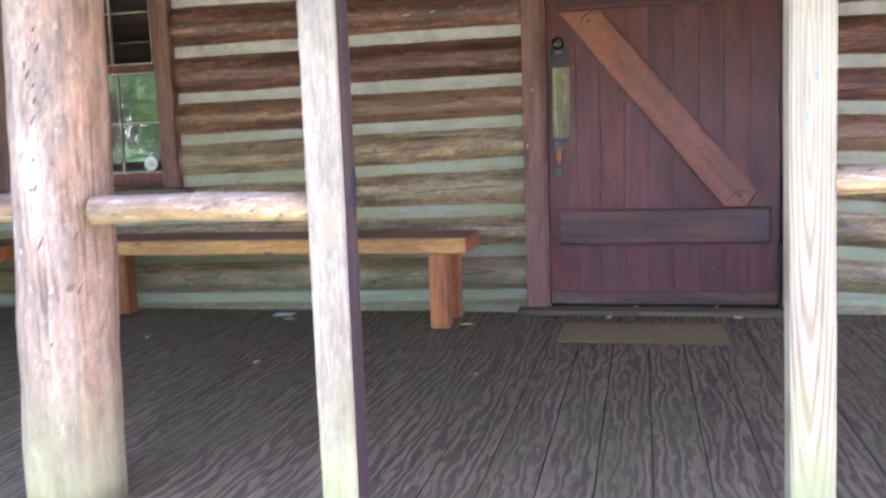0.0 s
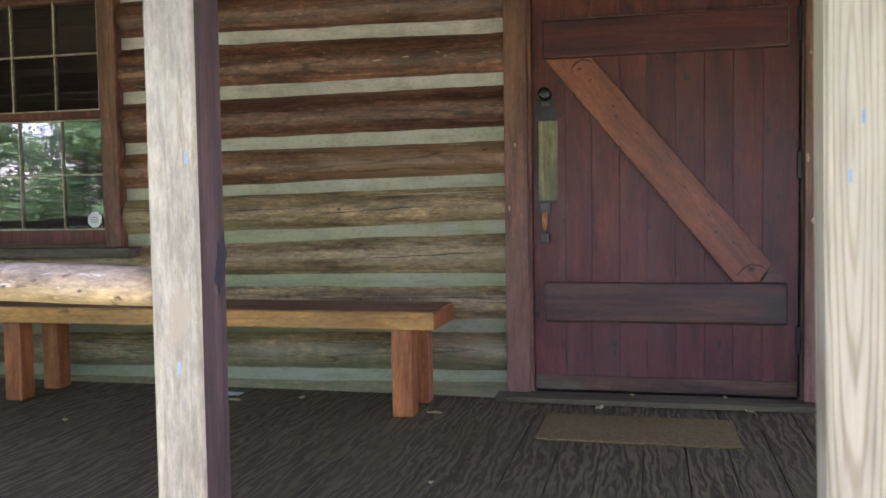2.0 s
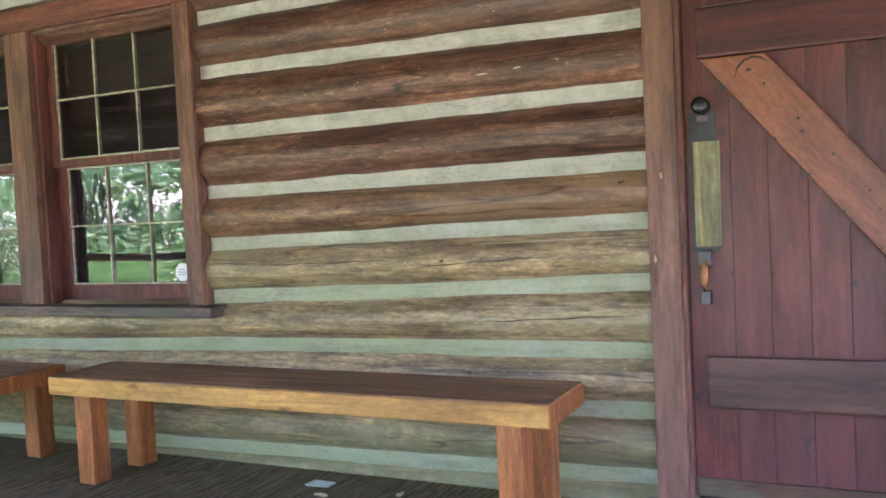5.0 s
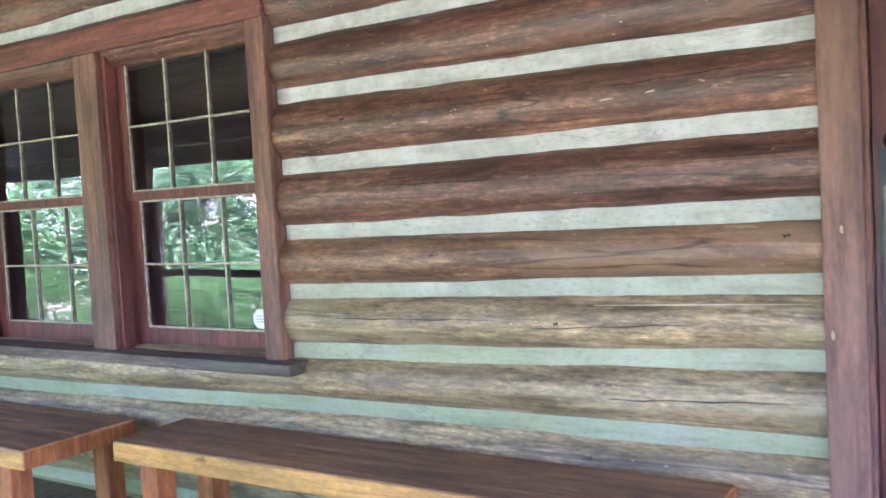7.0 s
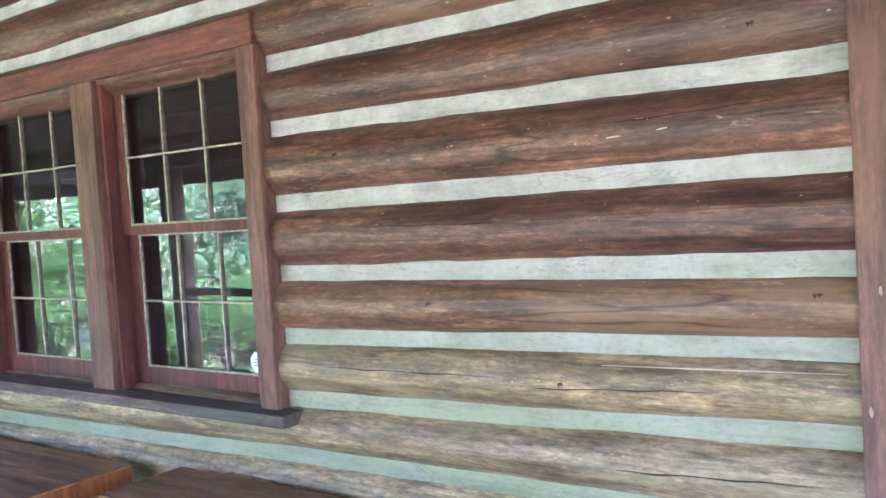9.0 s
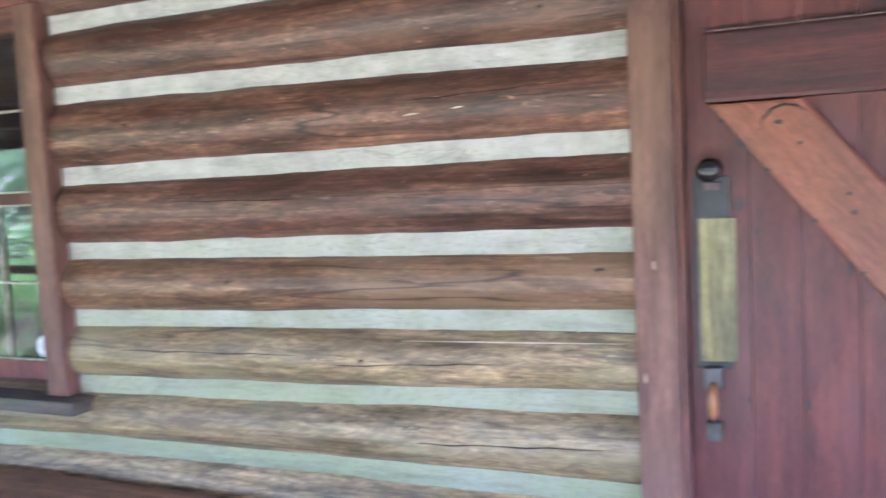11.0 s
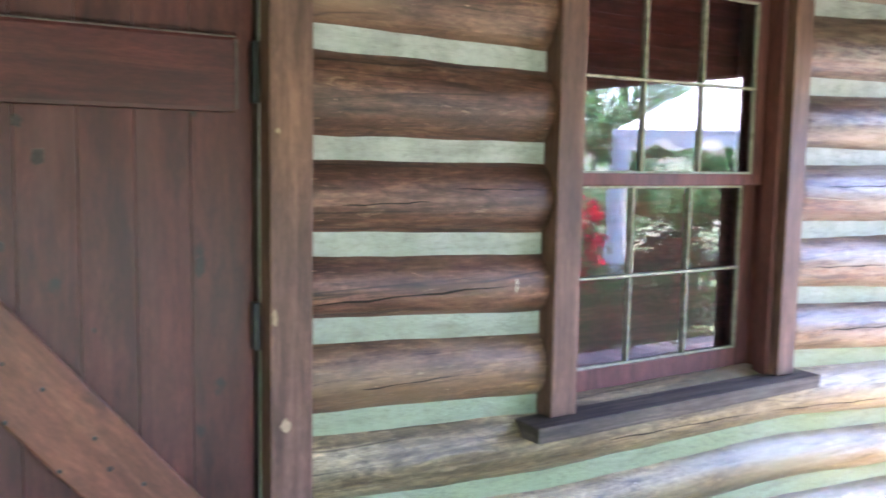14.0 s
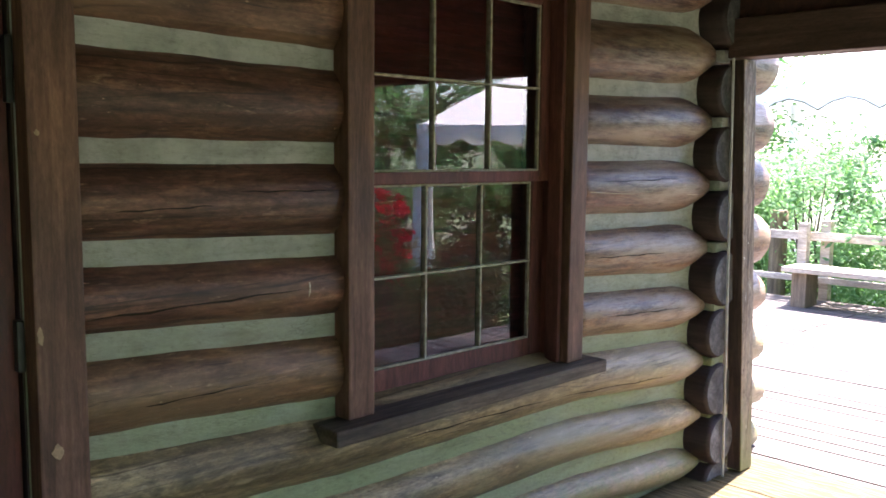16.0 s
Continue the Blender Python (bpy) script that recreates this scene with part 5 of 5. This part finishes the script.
def shrub(x, y, rx, ry, h, seed, mat, label, count=7600, size=0.036, name="shrub", clumps=26):
    rnd = random.Random(seed)
    s = holder(name, x, y, -0.53, label, "shrub", "shrubs behind the fence")
    bm = bmesh.new()
    for i in range(14):
        ang = rnd.uniform(0, 6.28)
        tip = Vector((math.cos(ang) * rx * 0.7, math.sin(ang) * ry * 0.7, h * rnd.uniform(0.5, 0.95)))
        add_tube(bm, [(rnd.uniform(-0.2, 0.2), rnd.uniform(-0.2, 0.2), 0), tip * 0.55 + Vector((0, 0, 0.1)), tip], [0.022, 0.014, 0.005], 5, False)
    part("branchwork", bm, M_BARK, s)
    bm = bmesh.new()
    for i in range(clumps):
        c = Vector((rnd.uniform(-rx, rx), rnd.uniform(-ry, ry), h * rnd.uniform(0.12, 1.0)))
        add_leaves(bm, c, rnd.uniform(0.28, 0.55), count // clumps, size, rnd, 0.8, 0.1)
    part("foliage", bm, mat, s)
    return s


for i, (x, y, h) in enumerate(((9.3, 1.6, 1.7), (9.4, 3.4, 1.75), (9.3, 5.0, 1.75), (9.4, 6.4, 1.85), (9.5, 7.9, 2.0), (10.6, 4.2, 1.9), (10.7, 6.8, 2.1))):
    shrub(x, y, 0.6, 0.9, h, 40 + i, M_LEAF_S, "dense sunlit green shrub behind the fence")
# low shrubs added to hide the lit ground that the right window mirrors
for i, (x, y, h) in enumerate(((4.55, 1.2, 0.40), (5.35, 0.95, 0.45), (6.1, -0.95, 0.65), (7.4, -3.6, 1.0), (6.9, -0.3, 0.6), (7.9, 0.7, 0.9), (5.9, -1.9, 0.8), (9.2, 0.2, 1.3), (8.9, -4.6, 1.3), (9.6, -2.6, 1.1))):
    shrub(x, y, 0.5, 0.45, h, 80 + i, M_LEAF_SHADE, "low shrub added beside the deck, green darkened for shade", 3000)
shrub(5.44, -0.04, 0.22, 0.4, 1.5, 60, M_LEAF, "dark green flowering shrub", 1800)
fl = holder("red_flowers", 5.52, 0.06, -0.53, "cluster of bright red blossoms on a shrub", "flowers")
bm = bmesh.new()
rnd = random.Random(5)
for i in range(34):
    add_leaves(bm, (rnd.uniform(-0.2, 0.16), rnd.uniform(-0.2, 0.2), rnd.uniform(0.7, 1.6)), 0.075, 32, 0.032, rnd)
part("blossoms", bm, M_FLOWER, fl)


# undergrowth round the clearing
for i, (x, y, h) in enumerate(((-8.1, 0.0, 1.0), (-9.4, 0.1, 1.05), (-8.9, -1.3, 1.15), (-7.4, -1.5, 1.0), (-10.9, 0.5, 1.1), (-6.6, -0.6, 0.7))):
    shrub(x, y, 0.75, 0.6, h, 120 + i, M_LEAF, "low green shrub beside the path", 4200, 0.04)
thickets = [shrub(-9.0, -5.5, 1.5, 1.3, 3.0, 71, M_LEAF, "tall dense green thicket at the clearing's edge", 12000, 0.045, "thicket", 44),
            shrub(-6.0, -7.6, 1.6, 1.2, 3.4, 72, M_LEAF_B, "tall dense green thicket at the clearing's edge", 12000, 0.045, "thicket", 44)]
for i, (x, y) in enumerate(((-12.2, 0.6), (-13.2, 2.3), (-10.8, -1.6), (-8.4, -3.3), (-11.0, 2.8), (-12.0, -4.0), (-14.0, -0.5), (-14.5, 3.0), (-11.0, -8.0), (-3.2, -8.6), (-0.6, -8.2), (1.8, -9.0), (4.2, -8.4), (6.6, -8.8), (8.8, -7.4), (10.6, -5.8),
                           (12.9, -4.0), (14.2, -0.6), (-8.0, -10.0), (-1.8, -11.0), (3.0, -11.2), (8.0, -10.6), (12.8, -8.2), (14.0, -4.4))):
    copy_thing(thickets[i % 2], pose(x, y, -0.55, 0, 0, i * 67))


# ---- white tents ----
def tent(x, y, half, eave, peak, label, rot=0.0, arched=False):
    t = holder("tent", x, y, -0.53, label, "tent", "white tents")
    t.rotation_euler = (0, 0, radians(rot))
    bm = bmesh.new()
    top = bm.verts.new((0, 0, peak))
    n = 24
    ring = []
    for s in range(4):
        c0, c1 = Matrix.Rotation(radians(90 * s), 3, "Z") @ Vector((half, -half, eave)), Matrix.Rotation(radians(90 * s), 3, "Z") @ Vector((half, half, eave))
        for i in range(n):
            p = c0.lerp(c1, i / n)
            ring.append(p)
    up = [bm.verts.new(p) for p in ring]
    wave = [abs(math.sin(math.pi * (i % n) / 4.0)) for i in range(len(ring))]
    hem = [p - Vector((0, 0, 0.36 - 0.16 * w if arched else 0.10 + 0.13 * w)) for p, w in zip(ring, wave)]
    low = [bm.verts.new(p) for p in hem]
    m = len(ring)
    for i in range(m):
        bm.faces.new((up[i], up[(i + 1) % m], top))
        bm.faces.new((up[i], low[i], low[(i + 1) % m], up[(i + 1) % m]))
    canopy = part("canopy", bm, M_CANVAS, t, "white canvas canopy with scalloped edge")
    if arched:
        part("hem", tube([*hem, hem[0]], [0.009] * (len(hem) + 1), 6), M_BARK, canopy, "dark corded hem")
    for sx in (-1, 1):
        for sy in (-1, 1):
            part("pole", tube([(sx * (half - 0.06), sy * (half - 0.06), z) for z in (0, 1.2, eave)], [0.15, 0.105, 0.12], 12), M_CANVAS, t)


tent(9.95, -1.76, 1.7, 2.3, 3.3, "white canvas tent with scalloped valance and poles", 45.0)
tent(14.4, 7.42, 2.4, 2.93, 4.3, "large white canvas tent with arched valance", 0.0, True)

# ---- boards of porch and deck ----
bm = box(-0.0697, 0.0697, -1.32, 1.327, -0.034, 0.0, 0.003)
b0 = part("plank", bm, M_FLOOR, floor)
b0.location = (-10.0 + 0.07, 3.0245, 0)
for i in range(1, 97):
    again(b0, floor, pose(-10.0 + 0.07 + 0.1418 * i, 3.0245, random.uniform(-0.0015, 0.0)))
bm = box(-0.0635, 0.0635, -1.82, 1.82, -0.034, 0.0, 0.004)
d0 = part("plank", bm, M_DECK, deck)
d0.location = (3.66 + 0.07, 3.53, -0.004)
for i in range(35):
    for k, y in enumerate((3.53, 7.18)):
        if i or k:
            again(d0, deck, pose(3.66 + 0.07 + 0.1412 * i, y, -0.004 + random.uniform(-0.003, 0.002)))
